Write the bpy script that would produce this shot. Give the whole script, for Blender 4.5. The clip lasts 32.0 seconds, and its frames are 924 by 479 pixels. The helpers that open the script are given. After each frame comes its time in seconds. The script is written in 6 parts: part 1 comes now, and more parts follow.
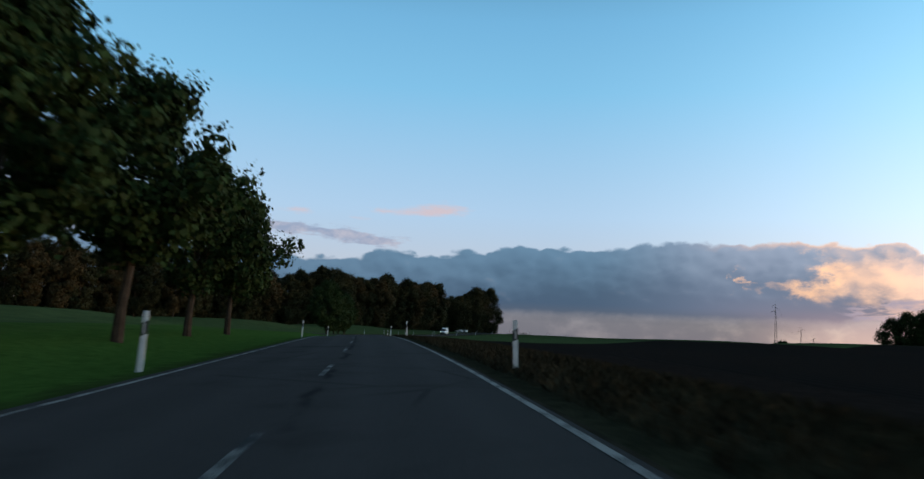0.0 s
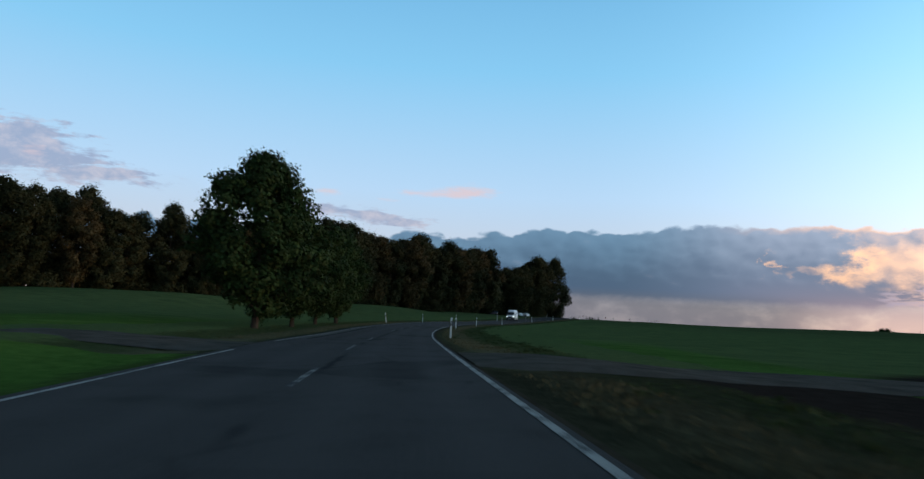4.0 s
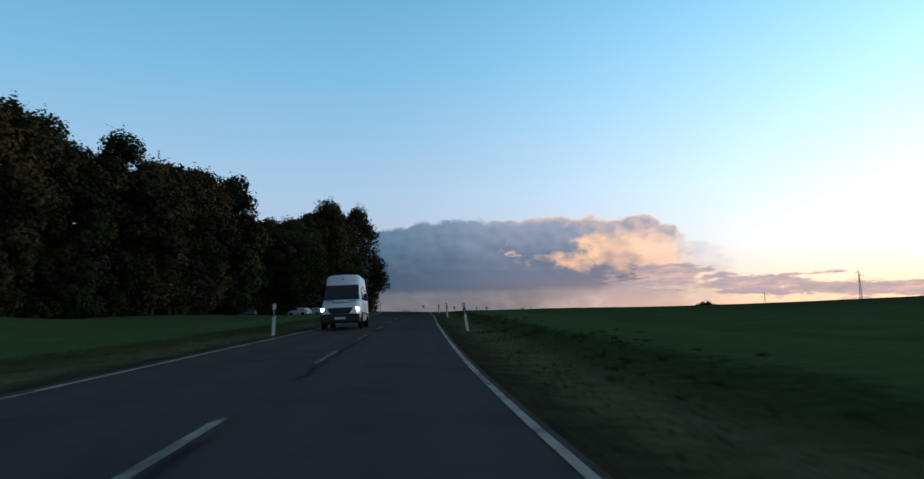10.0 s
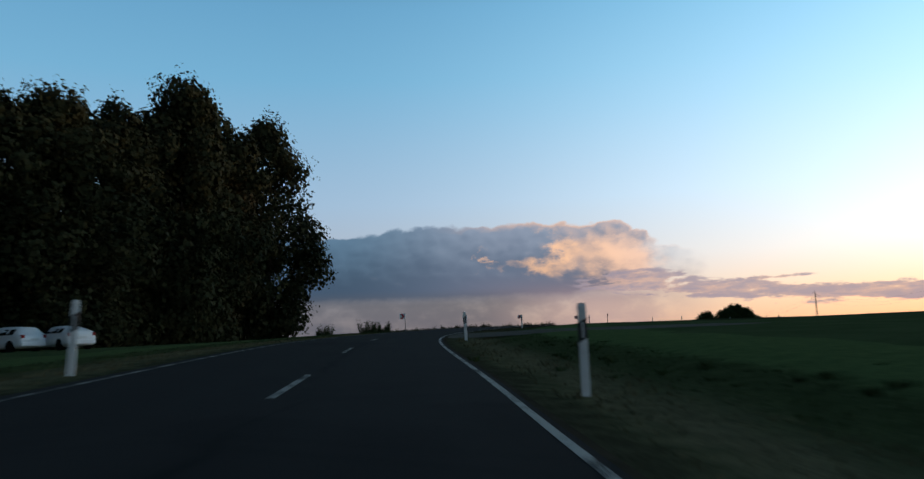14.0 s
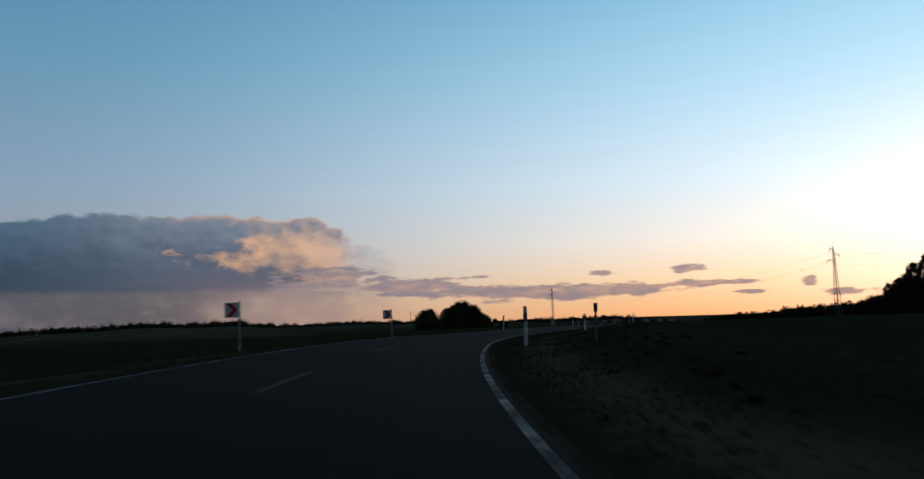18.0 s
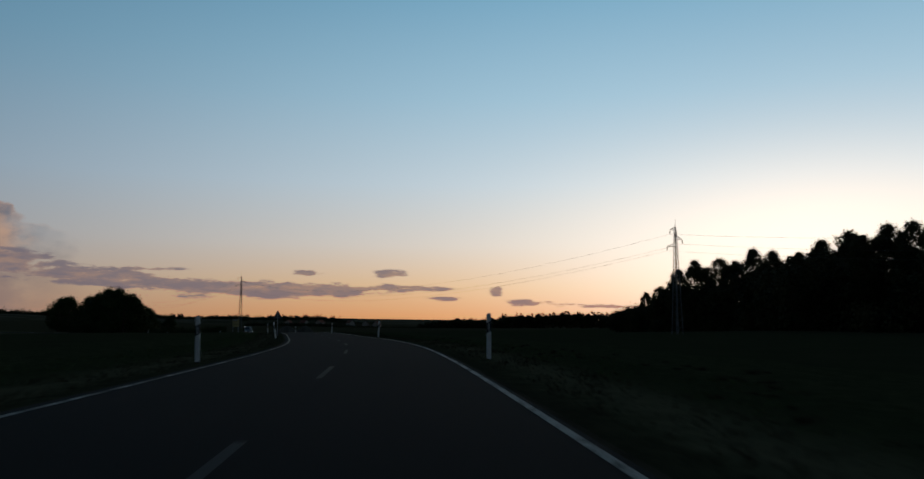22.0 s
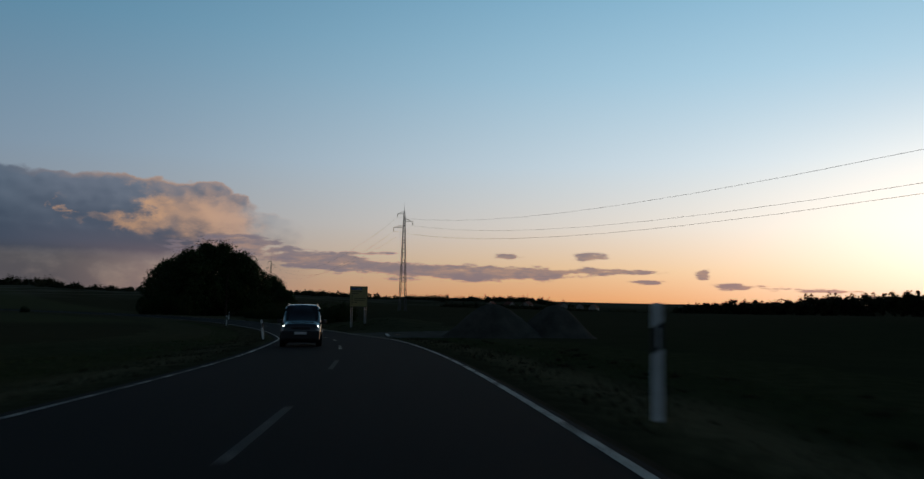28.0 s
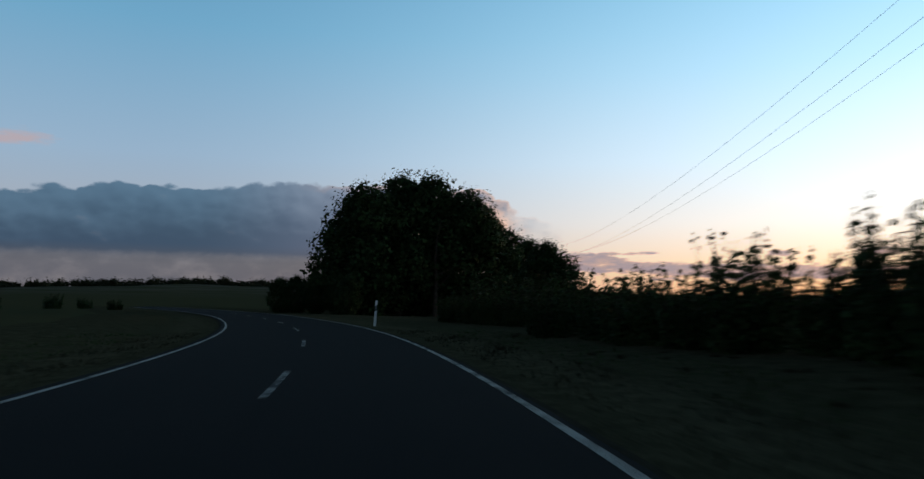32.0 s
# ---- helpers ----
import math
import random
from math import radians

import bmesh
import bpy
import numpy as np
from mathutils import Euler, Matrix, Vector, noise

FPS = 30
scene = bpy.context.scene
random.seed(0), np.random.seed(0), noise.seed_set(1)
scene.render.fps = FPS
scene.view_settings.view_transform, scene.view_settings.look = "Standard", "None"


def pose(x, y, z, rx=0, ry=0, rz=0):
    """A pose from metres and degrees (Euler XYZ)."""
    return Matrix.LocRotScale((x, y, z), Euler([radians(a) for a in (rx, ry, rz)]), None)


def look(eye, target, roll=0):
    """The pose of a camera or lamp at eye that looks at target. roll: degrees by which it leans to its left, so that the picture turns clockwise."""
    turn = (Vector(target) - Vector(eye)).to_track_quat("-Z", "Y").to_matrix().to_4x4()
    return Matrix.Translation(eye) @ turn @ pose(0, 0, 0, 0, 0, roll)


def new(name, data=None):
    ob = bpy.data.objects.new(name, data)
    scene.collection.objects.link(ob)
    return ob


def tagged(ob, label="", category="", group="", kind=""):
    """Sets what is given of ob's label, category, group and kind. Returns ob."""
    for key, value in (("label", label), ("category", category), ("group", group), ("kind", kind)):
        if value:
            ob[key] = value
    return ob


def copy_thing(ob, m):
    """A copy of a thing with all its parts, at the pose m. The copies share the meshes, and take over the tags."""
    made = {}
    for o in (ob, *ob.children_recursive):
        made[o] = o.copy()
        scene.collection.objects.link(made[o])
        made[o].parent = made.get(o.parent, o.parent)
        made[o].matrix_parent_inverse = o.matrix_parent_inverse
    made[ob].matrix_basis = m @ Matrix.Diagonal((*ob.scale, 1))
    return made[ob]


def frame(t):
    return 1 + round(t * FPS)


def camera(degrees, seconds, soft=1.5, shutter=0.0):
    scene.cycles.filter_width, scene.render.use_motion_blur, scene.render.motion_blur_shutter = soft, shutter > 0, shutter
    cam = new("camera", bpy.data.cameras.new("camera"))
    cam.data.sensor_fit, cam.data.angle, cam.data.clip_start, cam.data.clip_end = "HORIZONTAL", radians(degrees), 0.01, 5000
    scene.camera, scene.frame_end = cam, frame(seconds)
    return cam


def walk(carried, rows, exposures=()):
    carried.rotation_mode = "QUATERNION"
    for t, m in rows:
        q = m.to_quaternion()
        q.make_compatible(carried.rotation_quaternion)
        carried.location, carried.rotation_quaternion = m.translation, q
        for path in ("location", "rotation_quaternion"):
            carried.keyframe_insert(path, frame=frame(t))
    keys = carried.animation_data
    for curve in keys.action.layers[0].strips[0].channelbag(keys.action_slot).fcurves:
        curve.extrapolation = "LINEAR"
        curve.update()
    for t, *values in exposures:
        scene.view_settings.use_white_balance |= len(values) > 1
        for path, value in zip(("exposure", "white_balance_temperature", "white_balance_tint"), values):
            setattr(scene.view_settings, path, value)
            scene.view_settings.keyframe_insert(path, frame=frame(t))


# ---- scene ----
# ---- camera and its way along the road ----
cam = camera(62.0, 32.0, soft=1.4, shutter=0.35)
PATH = [
    (0, (-0.10, -0.01, 0.00), (-0.329, 19.795, 2.784), 2.67),
    (0.5, (-1.37, 13.89, 0.43), (-1.885, 33.720, 3.050), 2.29),
    (1, (-2.91, 27.83, 0.82), (-3.864, 47.628, 3.445), 3.08),
    (1.5, (-4.77, 41.76, 1.18), (-6.013, 61.558, 3.702), 2.61),
    (2, (-6.77, 55.71, 1.49), (-8.097, 75.519, 3.922), 2.27),
    (2.5, (-8.72, 69.71, 1.73), (-9.901, 89.543, 4.005), 2.44),
    (3, (-10.57, 83.74, 1.89), (-11.645, 103.585, 4.112), 2.73),
    (3.5, (-12.35, 97.78, 2.05), (-13.354, 117.624, 4.305), 3.10),
    (4, (-14.08, 111.81, 2.24), (-14.995, 131.658, 4.527), 3.23),
    (4.5, (-15.72, 125.83, 2.43), (-16.512, 145.688, 4.664), 2.81),
    (5, (-17.27, 139.83, 2.55), (-17.871, 159.706, 4.630), 1.80),
    (5.5, (-18.61, 153.79, 2.61), (-18.920, 173.686, 4.618), 0.52),
    (6, (-19.73, 167.72, 2.71), (-19.666, 187.594, 4.874), 0.03),
    (6.5, (-20.61, 181.57, 2.89), (-20.212, 201.443, 5.127), -0.42),
    (7, (-21.19, 195.34, 3.07), (-20.259, 215.202, 5.232), -1.31),
    (7.5, (-21.38, 208.99, 3.27), (-19.729, 228.791, 5.585), -1.31),
    (8, (-21.06, 222.51, 3.54), (-18.718, 242.234, 5.891), -0.98),
    (8.5, (-20.24, 235.88, 3.80), (-17.046, 255.485, 6.154), -1.43),
    (9, (-18.82, 249.09, 4.08), (-14.737, 268.525, 6.448), -0.83),
    (9.5, (-16.74, 262.13, 4.36), (-11.842, 281.378, 6.741), -0.58),
    (10, (-14.26, 275.08, 4.65), (-8.862, 294.196, 7.006), -1.47),
    (10.5, (-11.58, 288.00, 5.02), (-5.934, 307.010, 7.571), -2.06),
    (11, (-8.81, 300.88, 5.49), (-3.047, 319.856, 8.066), -1.09),
    (11.5, (-6.06, 313.72, 5.97), (-0.186, 332.658, 8.597), -1.03),
    (12, (-3.19, 326.42, 6.48), (2.737, 345.333, 9.122), 0.06),
    (12.5, (-0.31, 338.86, 6.95), (5.676, 357.776, 9.511), -0.97),
    (13, (2.38, 350.95, 7.39), (8.394, 369.860, 9.919), -1.29),
    (13.5, (4.91, 362.57, 7.81), (10.965, 381.465, 10.355), -1.68),
    (14, (7.53, 373.66, 8.22), (13.609, 392.542, 10.720), -2.20),
    (14.5, (10.05, 384.30, 8.57), (16.185, 403.181, 10.993), -2.76),
    (15, (12.57, 394.62, 8.87), (18.941, 413.442, 11.218), -2.97),
    (15.5, (15.31, 404.80, 9.13), (22.229, 423.426, 11.459), -2.46),
    (16, (18.59, 414.90, 9.39), (26.394, 433.166, 11.760), -1.14),
    (16.5, (22.40, 424.99, 9.59), (31.362, 442.735, 11.802), -0.79),
    (17, (27.01, 434.91, 9.74), (37.297, 451.915, 11.991), -0.73),
    (17.5, (32.47, 444.47, 9.92), (44.126, 460.552, 12.232), -0.61),
    (18, (38.66, 453.56, 10.06), (51.540, 468.708, 12.204), -2.09),
    (18.5, (45.37, 462.24, 10.18), (59.051, 476.662, 12.419), -1.79),
    (19, (52.53, 470.56, 10.29), (66.951, 484.251, 12.441), -1.36),
    (19.5, (60.33, 478.33, 10.36), (75.731, 490.927, 12.503), -0.25),
    (20, (68.80, 485.57, 10.34), (85.114, 496.983, 12.176), -1.70),
    (20.5, (77.66, 492.55, 10.30), (94.689, 502.863, 12.297), -1.44),
    (21, (87.07, 499.13, 10.35), (104.550, 508.623, 12.424), -1.07),
    (21.5, (96.95, 505.31, 10.37), (114.527, 514.657, 12.281), -0.79),
    (22, (106.99, 511.53, 10.37), (124.558, 520.867, 12.410), 0.34),
    (22.5, (116.97, 518.10, 10.38), (134.453, 527.605, 12.334), 0.58),
    (23, (126.89, 524.94, 10.33), (144.107, 534.951, 12.214), 1.19),
    (23.5, (136.75, 532.07, 10.24), (153.605, 542.680, 12.082), 1.13),
    (24, (146.43, 539.59, 10.12), (162.918, 550.773, 11.959), 1.54),
    (24.5, (155.99, 547.44, 9.99), (172.152, 559.078, 11.811), 1.06),
    (25, (165.44, 555.54, 9.86), (181.402, 567.455, 11.698), 0.95),
    (25.5, (174.80, 563.88, 9.74), (190.615, 575.985, 11.609), 0.08),
    (26, (184.09, 572.43, 9.63), (199.677, 584.820, 11.443), -0.13),
    (26.5, (193.24, 581.22, 9.45), (208.537, 593.984, 11.147), 0.24),
    (27, (202.23, 590.27, 9.18), (217.233, 603.395, 10.762), 0.77),
    (27.5, (211.08, 599.53, 8.85), (225.854, 612.928, 10.379), 1.02),
    (28, (219.85, 608.95, 8.52), (234.474, 622.510, 10.073), 0.94),
    (28.5, (228.52, 618.53, 8.17), (242.860, 632.397, 9.636), 1.01),
    (29, (236.91, 628.41, 7.80), (250.727, 642.793, 9.296), 1.14),
    (29.5, (244.84, 638.70, 7.44), (257.996, 653.698, 8.886), 1.26),
    (30, (252.32, 649.36, 7.02), (264.799, 664.928, 8.350), 1.13),
    (30.5, (259.46, 660.27, 6.57), (271.279, 676.340, 7.950), 1.33),
    (31, (266.17, 671.46, 6.28), (277.323, 687.973, 8.054), 1.41),
    (31.5, (272.30, 683.01, 6.11), (282.610, 700.060, 7.804), 1.34),
    (32, (277.80, 694.87, 5.86), (287.166, 712.471, 7.362), 0.51),
]
EXPOSURES = [(0, 0.05), (2.5, 0.05), (5, 0.28), (7, 0.2), (9, 0.0), (11, -0.1), (12, -0.22), (13, -0.27), (16, -0.2), (17, -0.45), (18, -0.8), (19, -1.0), (20, -1.2), (21, -1.38), (25, -1.35), (28, -1.2), (30, -0.85), (31, -0.6), (32, -0.45)]
walk(cam, [(t, look(eye, target, roll)) for t, eye, target, roll in PATH], EXPOSURES)

# ---- sky, clouds and the low sun ----
SUN_AZ, SUN_EL = -87.0, 1.5


class Nodes:
    """Short hand for a node tree: values go in, sockets come out."""

    def __init__(self, tree):
        self.tree = tree
        tree.nodes.clear()

    def node(self, kind, **settings):
        n = self.tree.nodes.new(kind)
        for key, value in settings.items():
            setattr(n, key, value)
        return n

    def join(self, value, socket):
        if isinstance(value, bpy.types.NodeSocket):
            self.tree.links.new(value, socket)
        elif isinstance(value, tuple) and len(value) == 3 and socket.type == "RGBA":
            socket.default_value = (*value, 1)
        else:
            socket.default_value = value

    def math(self, op, a, b=0.0, c=0.0):
        n = self.node("ShaderNodeMath", operation=op)
        for value, socket in zip((a, b, c), n.inputs):
            self.join(value, socket)
        return n.outputs[0]

    def add(self, a, b):
        return self.math("ADD", a, b)

    def sub(self, a, b):
        return self.math("SUBTRACT", a, b)

    def mul(self, a, b):
        return self.math("MULTIPLY", a, b)

    def ramp01(self, value, low, high, smooth=True):
        n = self.node("ShaderNodeMapRange", interpolation_type="SMOOTHSTEP" if smooth else "LINEAR")
        self.join(value, n.inputs[0])
        n.inputs[1].default_value, n.inputs[2].default_value = low, high
        return n.outputs[0]

    def bump_at(self, value, middle, width):
        """1 at the middle, falling off smoothly over the width."""
        d = self.math("DIVIDE", self.sub(value, middle), width)
        return self.math("EXPONENT", self.mul(self.mul(d, d), -1.0))

    def mix(self, factor, a, b, blend="MIX"):
        n = self.node("ShaderNodeMix", data_type="RGBA", blend_type=blend)
        self.join(factor, n.inputs[0])
        self.join(a, n.inputs[6])
        self.join(b, n.inputs[7])
        return n.outputs[2]

    def noise(self, vector, scale, detail=4.0, rough=0.55, distort=0.0):
        n = self.node("ShaderNodeTexNoise")
        if vector is not None:
            self.join(vector, n.inputs["Vector"])
        for key, value in (("Scale", scale), ("Detail", detail), ("Roughness", rough), ("Distortion", distort)):
            n.inputs[key].default_value = value
        return n.outputs["Fac"]

    def colours(self, factor, stops, ease="LINEAR"):
        n = self.node("ShaderNodeValToRGB")
        self.join(factor, n.inputs[0])
        e = n.color_ramp.elements
        n.color_ramp.interpolation = ease
        while len(e) < len(stops):
            e.new(0.5)
        for k, (place, colour) in zip(e, stops):
            k.position, k.color = place, (*colour, 1)
        return n.outputs[0]

    def vector(self, x, y, z):
        n = self.node("ShaderNodeCombineXYZ")
        for value, socket in zip((x, y, z), n.inputs):
            self.join(value, socket)
        return n.outputs[0]


world = bpy.data.worlds.new("evening_sky")
scene.world = world
world.use_nodes = True
w = Nodes(world.node_tree)
split = w.node("ShaderNodeSeparateXYZ")
w.join(w.node("ShaderNodeTexCoord").outputs["Generated"], split.inputs[0])
dx, dy, dz = split.outputs
az = w.mul(w.math("ARCTAN2", w.mul(dx, -1.0), dy), 57.2958)
el = w.mul(w.math("ARCSINE", dz), 57.2958)
# clear sky: Nishita for the light, tuned with the pale evening gradient towards and away from the sun
nishita = w.node("ShaderNodeTexSky", sky_type="NISHITA", sun_disc=False, sun_elevation=radians(SUN_EL), sun_rotation=radians(-SUN_AZ), air_density=1.2, dust_density=1.5, ozone_density=2.0)
# above 25 degrees, out of view, both ramps drop steeply to dim the ground
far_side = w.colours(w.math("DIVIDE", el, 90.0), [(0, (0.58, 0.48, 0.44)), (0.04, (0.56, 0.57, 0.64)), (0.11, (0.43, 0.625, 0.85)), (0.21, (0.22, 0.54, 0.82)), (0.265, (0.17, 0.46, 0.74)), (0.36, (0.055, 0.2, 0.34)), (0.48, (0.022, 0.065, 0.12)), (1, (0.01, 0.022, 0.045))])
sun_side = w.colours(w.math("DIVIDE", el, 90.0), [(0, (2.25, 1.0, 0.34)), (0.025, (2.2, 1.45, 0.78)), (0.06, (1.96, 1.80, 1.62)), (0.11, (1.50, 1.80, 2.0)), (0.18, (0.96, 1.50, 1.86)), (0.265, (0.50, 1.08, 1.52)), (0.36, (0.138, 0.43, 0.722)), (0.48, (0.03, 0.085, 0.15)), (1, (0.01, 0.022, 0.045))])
aside = w.math("ABSOLUTE", w.sub(az, SUN_AZ))
toward = w.ramp01(aside, 83.0, 8.0)
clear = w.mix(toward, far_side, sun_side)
glow = w.mul(w.bump_at(aside, 0.0, 17.0), w.bump_at(el, 4.5, 6.0))
clear = w.mix(w.mul(glow, 0.9), clear, (3.1, 2.98, 2.7))
# the unseen sky away from the sun is darkened too, to dim the ground
dim = w.ramp01(aside, 126.0, 160.0)
clear = w.mix(w.mul(dim, 0.85), clear, (0.08, 0.108, 0.16))
# cloud bank low over the land ahead: heaped puffs, lit from the sunset side
stretch = w.vector(w.mul(az, 0.10), w.mul(el, 0.16), 0.0)
puffs = w.noise(stretch, 2.2, 6.0, 0.55, 0.2)
fine_puffs = w.noise(stretch, 6.5, 6.0, 0.62, 0.25)
billow = w.add(w.mul(puffs, 0.45), w.mul(fine_puffs, 0.55))


def heaps_of_cloud(turn, rise):
    """Height of the rounded puffs, at a place turned and raised by some degrees."""
    warp = w.sub(fine_puffs, 0.5)
    at = w.vector(w.add(w.mul(w.add(az, turn), 0.10), w.mul(warp, 0.16)), w.add(w.mul(w.add(el, rise), 0.16), w.mul(warp, 0.12)), 7.0)
    total = 0.0
    for scale, weight in ((2.2, 0.5), (4.6, 0.3), (9.5, 0.2)):
        v = w.node("ShaderNodeTexVoronoi", feature="SMOOTH_F1")
        v.inputs["Scale"].default_value, v.inputs["Smoothness"].default_value = scale, 0.35
        w.join(at, v.inputs["Vector"])
        total = w.add(total, w.mul(w.sub(1.0, v.outputs["Distance"]), weight))
    return total


lump = heaps_of_cloud(0.0, 0.0)
relief = w.mul(w.sub(lump, heaps_of_cloud(-0.4, 0.35)), 5.0)


def drifts(spots, sway=0.0, heave=0.0):
    """Soft oval patches of cloud: azimuth, height, half width and half height in degrees, weight; sway and heave ruffle their edges."""
    total = 0.0
    here, up = w.add(az, sway), w.add(el, heave)
    for a, e, wa, we, weight in spots:
        total = w.add(w.mul(w.mul(w.bump_at(here, a, wa), w.bump_at(up, e, we)), weight), total)
    return total


span = w.mul(w.ramp01(w.add(az, w.mul(w.sub(lump, 0.6), 5.0)), -35.6, -30.6), w.ramp01(az, 60.0, 20.0))
top = w.add(w.add(6.5, w.mul(w.ramp01(az, 16.0, -18.0), 1.8)), w.mul(w.sub(puffs, 0.5), 1.5))
top = w.add(top, w.mul(w.sub(lump, 0.6), 2.2))
top = w.sub(top, w.mul(w.ramp01(az, -27.0, -36.0), 2.6))
depth_in = w.sub(top, el)
upper = w.ramp01(depth_in, -0.06, 0.22)
base = w.add(2.45, w.mul(w.ramp01(az, -25.0, -33.0), 1.0))
lower = w.ramp01(w.sub(w.add(el, w.mul(w.sub(fine_puffs, 0.5), 0.6)), base), -0.35, 0.7)
bank_mask = w.mul(w.mul(upper, lower), span)
shade = w.ramp01(w.add(w.mul(depth_in, 0.55), w.mul(relief, -0.55)), -0.5, 2.3)
grey = w.mix(shade, w.mix(w.ramp01(az, -22.0, -8.0), (0.32, 0.39, 0.54), (0.105, 0.225, 0.37)), w.mix(w.ramp01(az, -22.0, -8.0), (0.11, 0.17, 0.295), (0.022, 0.085, 0.18)))
grey = w.mix(w.mul(w.ramp01(az, -14.0, -26.0), w.mul(w.ramp01(el, 5.0, 2.6), 0.45)), grey, (0.30, 0.215, 0.27))
ruffle = w.sub(w.noise(w.vector(w.mul(az, 0.10), w.mul(el, 0.16), 11.0), 9.0, 5.0, 0.6), 0.5)
arcs = drifts([(-19.4, 5.6, 0.55, 0.5, 0.85), (-21.2, 5.1, 1.5, 0.35, 0.5), (-23.6, 4.85, 1.3, 0.6, 0.75), (-25.4, 5.9, 1.3, 1.1, 0.7), (-29.0, 5.8, 3.6, 2.1, 1.1), (-31.5, 4.7, 2.2, 1.3, 0.5), (-24.4, 7.9, 1.8, 0.35, 0.5)], w.mul(ruffle, 5.0), w.mul(w.sub(fine_puffs, 0.5), 2.6))
lit = w.ramp01(w.add(arcs, w.mul(relief, 0.22)), 0.15, 1.45)
rim = w.mul(w.ramp01(az, -15.0, -27.0), w.mul(w.ramp01(depth_in, 0.55, 0.05), 0.55))
grey = w.mix(w.math("MAXIMUM", w.mul(lit, 0.85), rim), grey, w.mix(w.ramp01(az, -23.0, -32.0), (1.55, 0.84, 0.42), (1.35, 0.84, 0.60)))
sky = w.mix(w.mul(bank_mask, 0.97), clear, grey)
# haze veil under the bank
patchy = w.ramp01(w.add(w.noise(stretch, 3.0, 4.0), w.mul(el, 0.05)), 0.36, 0.66)
veil = w.mul(w.mul(w.ramp01(el, 3.7, 2.3), w.add(w.mul(patchy, w.add(0.25, w.mul(w.ramp01(az, -16.0, -27.0), 0.3))), w.sub(0.75, w.mul(w.ramp01(az, -16.0, -27.0), 0.35)))), w.mul(w.ramp01(az, -38.0, -29.0), w.ramp01(az, 40.0, 10.0)))
sky = w.mix(w.mul(veil, 0.85), sky, w.mix(w.ramp01(az, -18.0, -28.0), (0.10, 0.125, 0.175), w.mix(w.ramp01(el, 1.5, 3.2), (0.60, 0.43, 0.42), (0.37, 0.29, 0.36))))
# long thin streaks towards the sunset
tatter = w.mul(w.sub(w.noise(w.vector(w.mul(az, 0.055), w.mul(el, 0.22), 3.0), 7.0, 6.0, 0.62, 0.2), 0.5), 2.6)
lie = drifts([(-30.5, 3.5, 3.6, 0.75, 1.0), (-37.0, 2.7, 4.5, 0.50, 0.9), (-44.0, 2.0, 5.0, 0.55, 1.0), (-51.0, 1.95, 4.0, 0.50, 1.0), (-57.5, 2.2, 4.0, 0.26, 0.8), (-50.6, 3.2, 1.0, 0.26, 0.9), (-56.8, 3.2, 1.3, 0.30, 0.95), (-64.6, 1.95, 0.45, 0.5, 0.85), (-67.5, 1.15, 2.2, 0.24, 0.85), (-73.0, 0.95, 2.6, 0.14, 0.8), (-60.7, 1.45, 1.4, 0.16, 0.75), (-40.0, 3.3, 2.0, 0.18, 0.6)])
streaks = w.ramp01(w.add(lie, w.mul(tatter, 1.25)), 0.22, 0.62)
streaks = w.mul(streaks, w.ramp01(lie, 0.08, 0.3))
sky = w.mix(w.mul(streaks, 0.88), sky, w.mix(w.ramp01(tatter, -0.45, 0.35), (0.85, 0.55, 0.46), (0.40, 0.35, 0.46)))
# loose clouds over the wood: rosy above, grey below
lie = drifts([(14.0, 8.2, 2.6, 0.55, 0.9), (9.5, 7.9, 3.2, 0.6, 1.0), (5.5, 7.5, 2.4, 0.4, 0.7), (33.5, 10.3, 5.0, 1.6, 1.2), (27.5, 9.0, 3.6, 0.8, 0.9), (40.0, 9.5, 6.0, 2.0, 1.1)])
loose = w.mul(w.ramp01(w.add(lie, tatter), 0.40, 0.85), w.ramp01(lie, 0.08, 0.3))
sky = w.mix(w.mul(loose, 0.85), sky, w.mix(w.ramp01(billow, 0.42, 0.62), (0.27, 0.33, 0.50), (0.50, 0.48, 0.58)))
lie = drifts([(2.0, 10.2, 1.9, 0.55, 1.1), (5.2, 9.8, 2.8, 0.35, 0.9), (13.2, 9.4, 1.6, 0.35, 0.8), (8.0, 9.2, 1.4, 0.22, 0.5), (32.5, 9.9, 1.0, 0.7, 0.7)])
rosy = w.mul(w.ramp01(w.add(lie, w.mul(tatter, 0.9)), 0.25, 1.3), w.ramp01(lie, 0.08, 0.3))
sky = w.mix(w.mul(rosy, 0.85), sky, (0.68, 0.54, 0.58))
sky = w.mix(w.ramp01(el, 0.0, -1.0), sky, (0.05, 0.05, 0.05))
both = w.node("ShaderNodeAddShader")
painted, natural = w.node("ShaderNodeBackground"), w.node("ShaderNodeBackground")
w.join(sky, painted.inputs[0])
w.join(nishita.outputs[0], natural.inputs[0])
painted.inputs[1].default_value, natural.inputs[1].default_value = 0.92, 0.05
w.join(painted.outputs[0], both.inputs[0])
w.join(natural.outputs[0], both.inputs[1])
w.join(both.outputs[0], w.node("ShaderNodeOutputWorld").inputs[0])

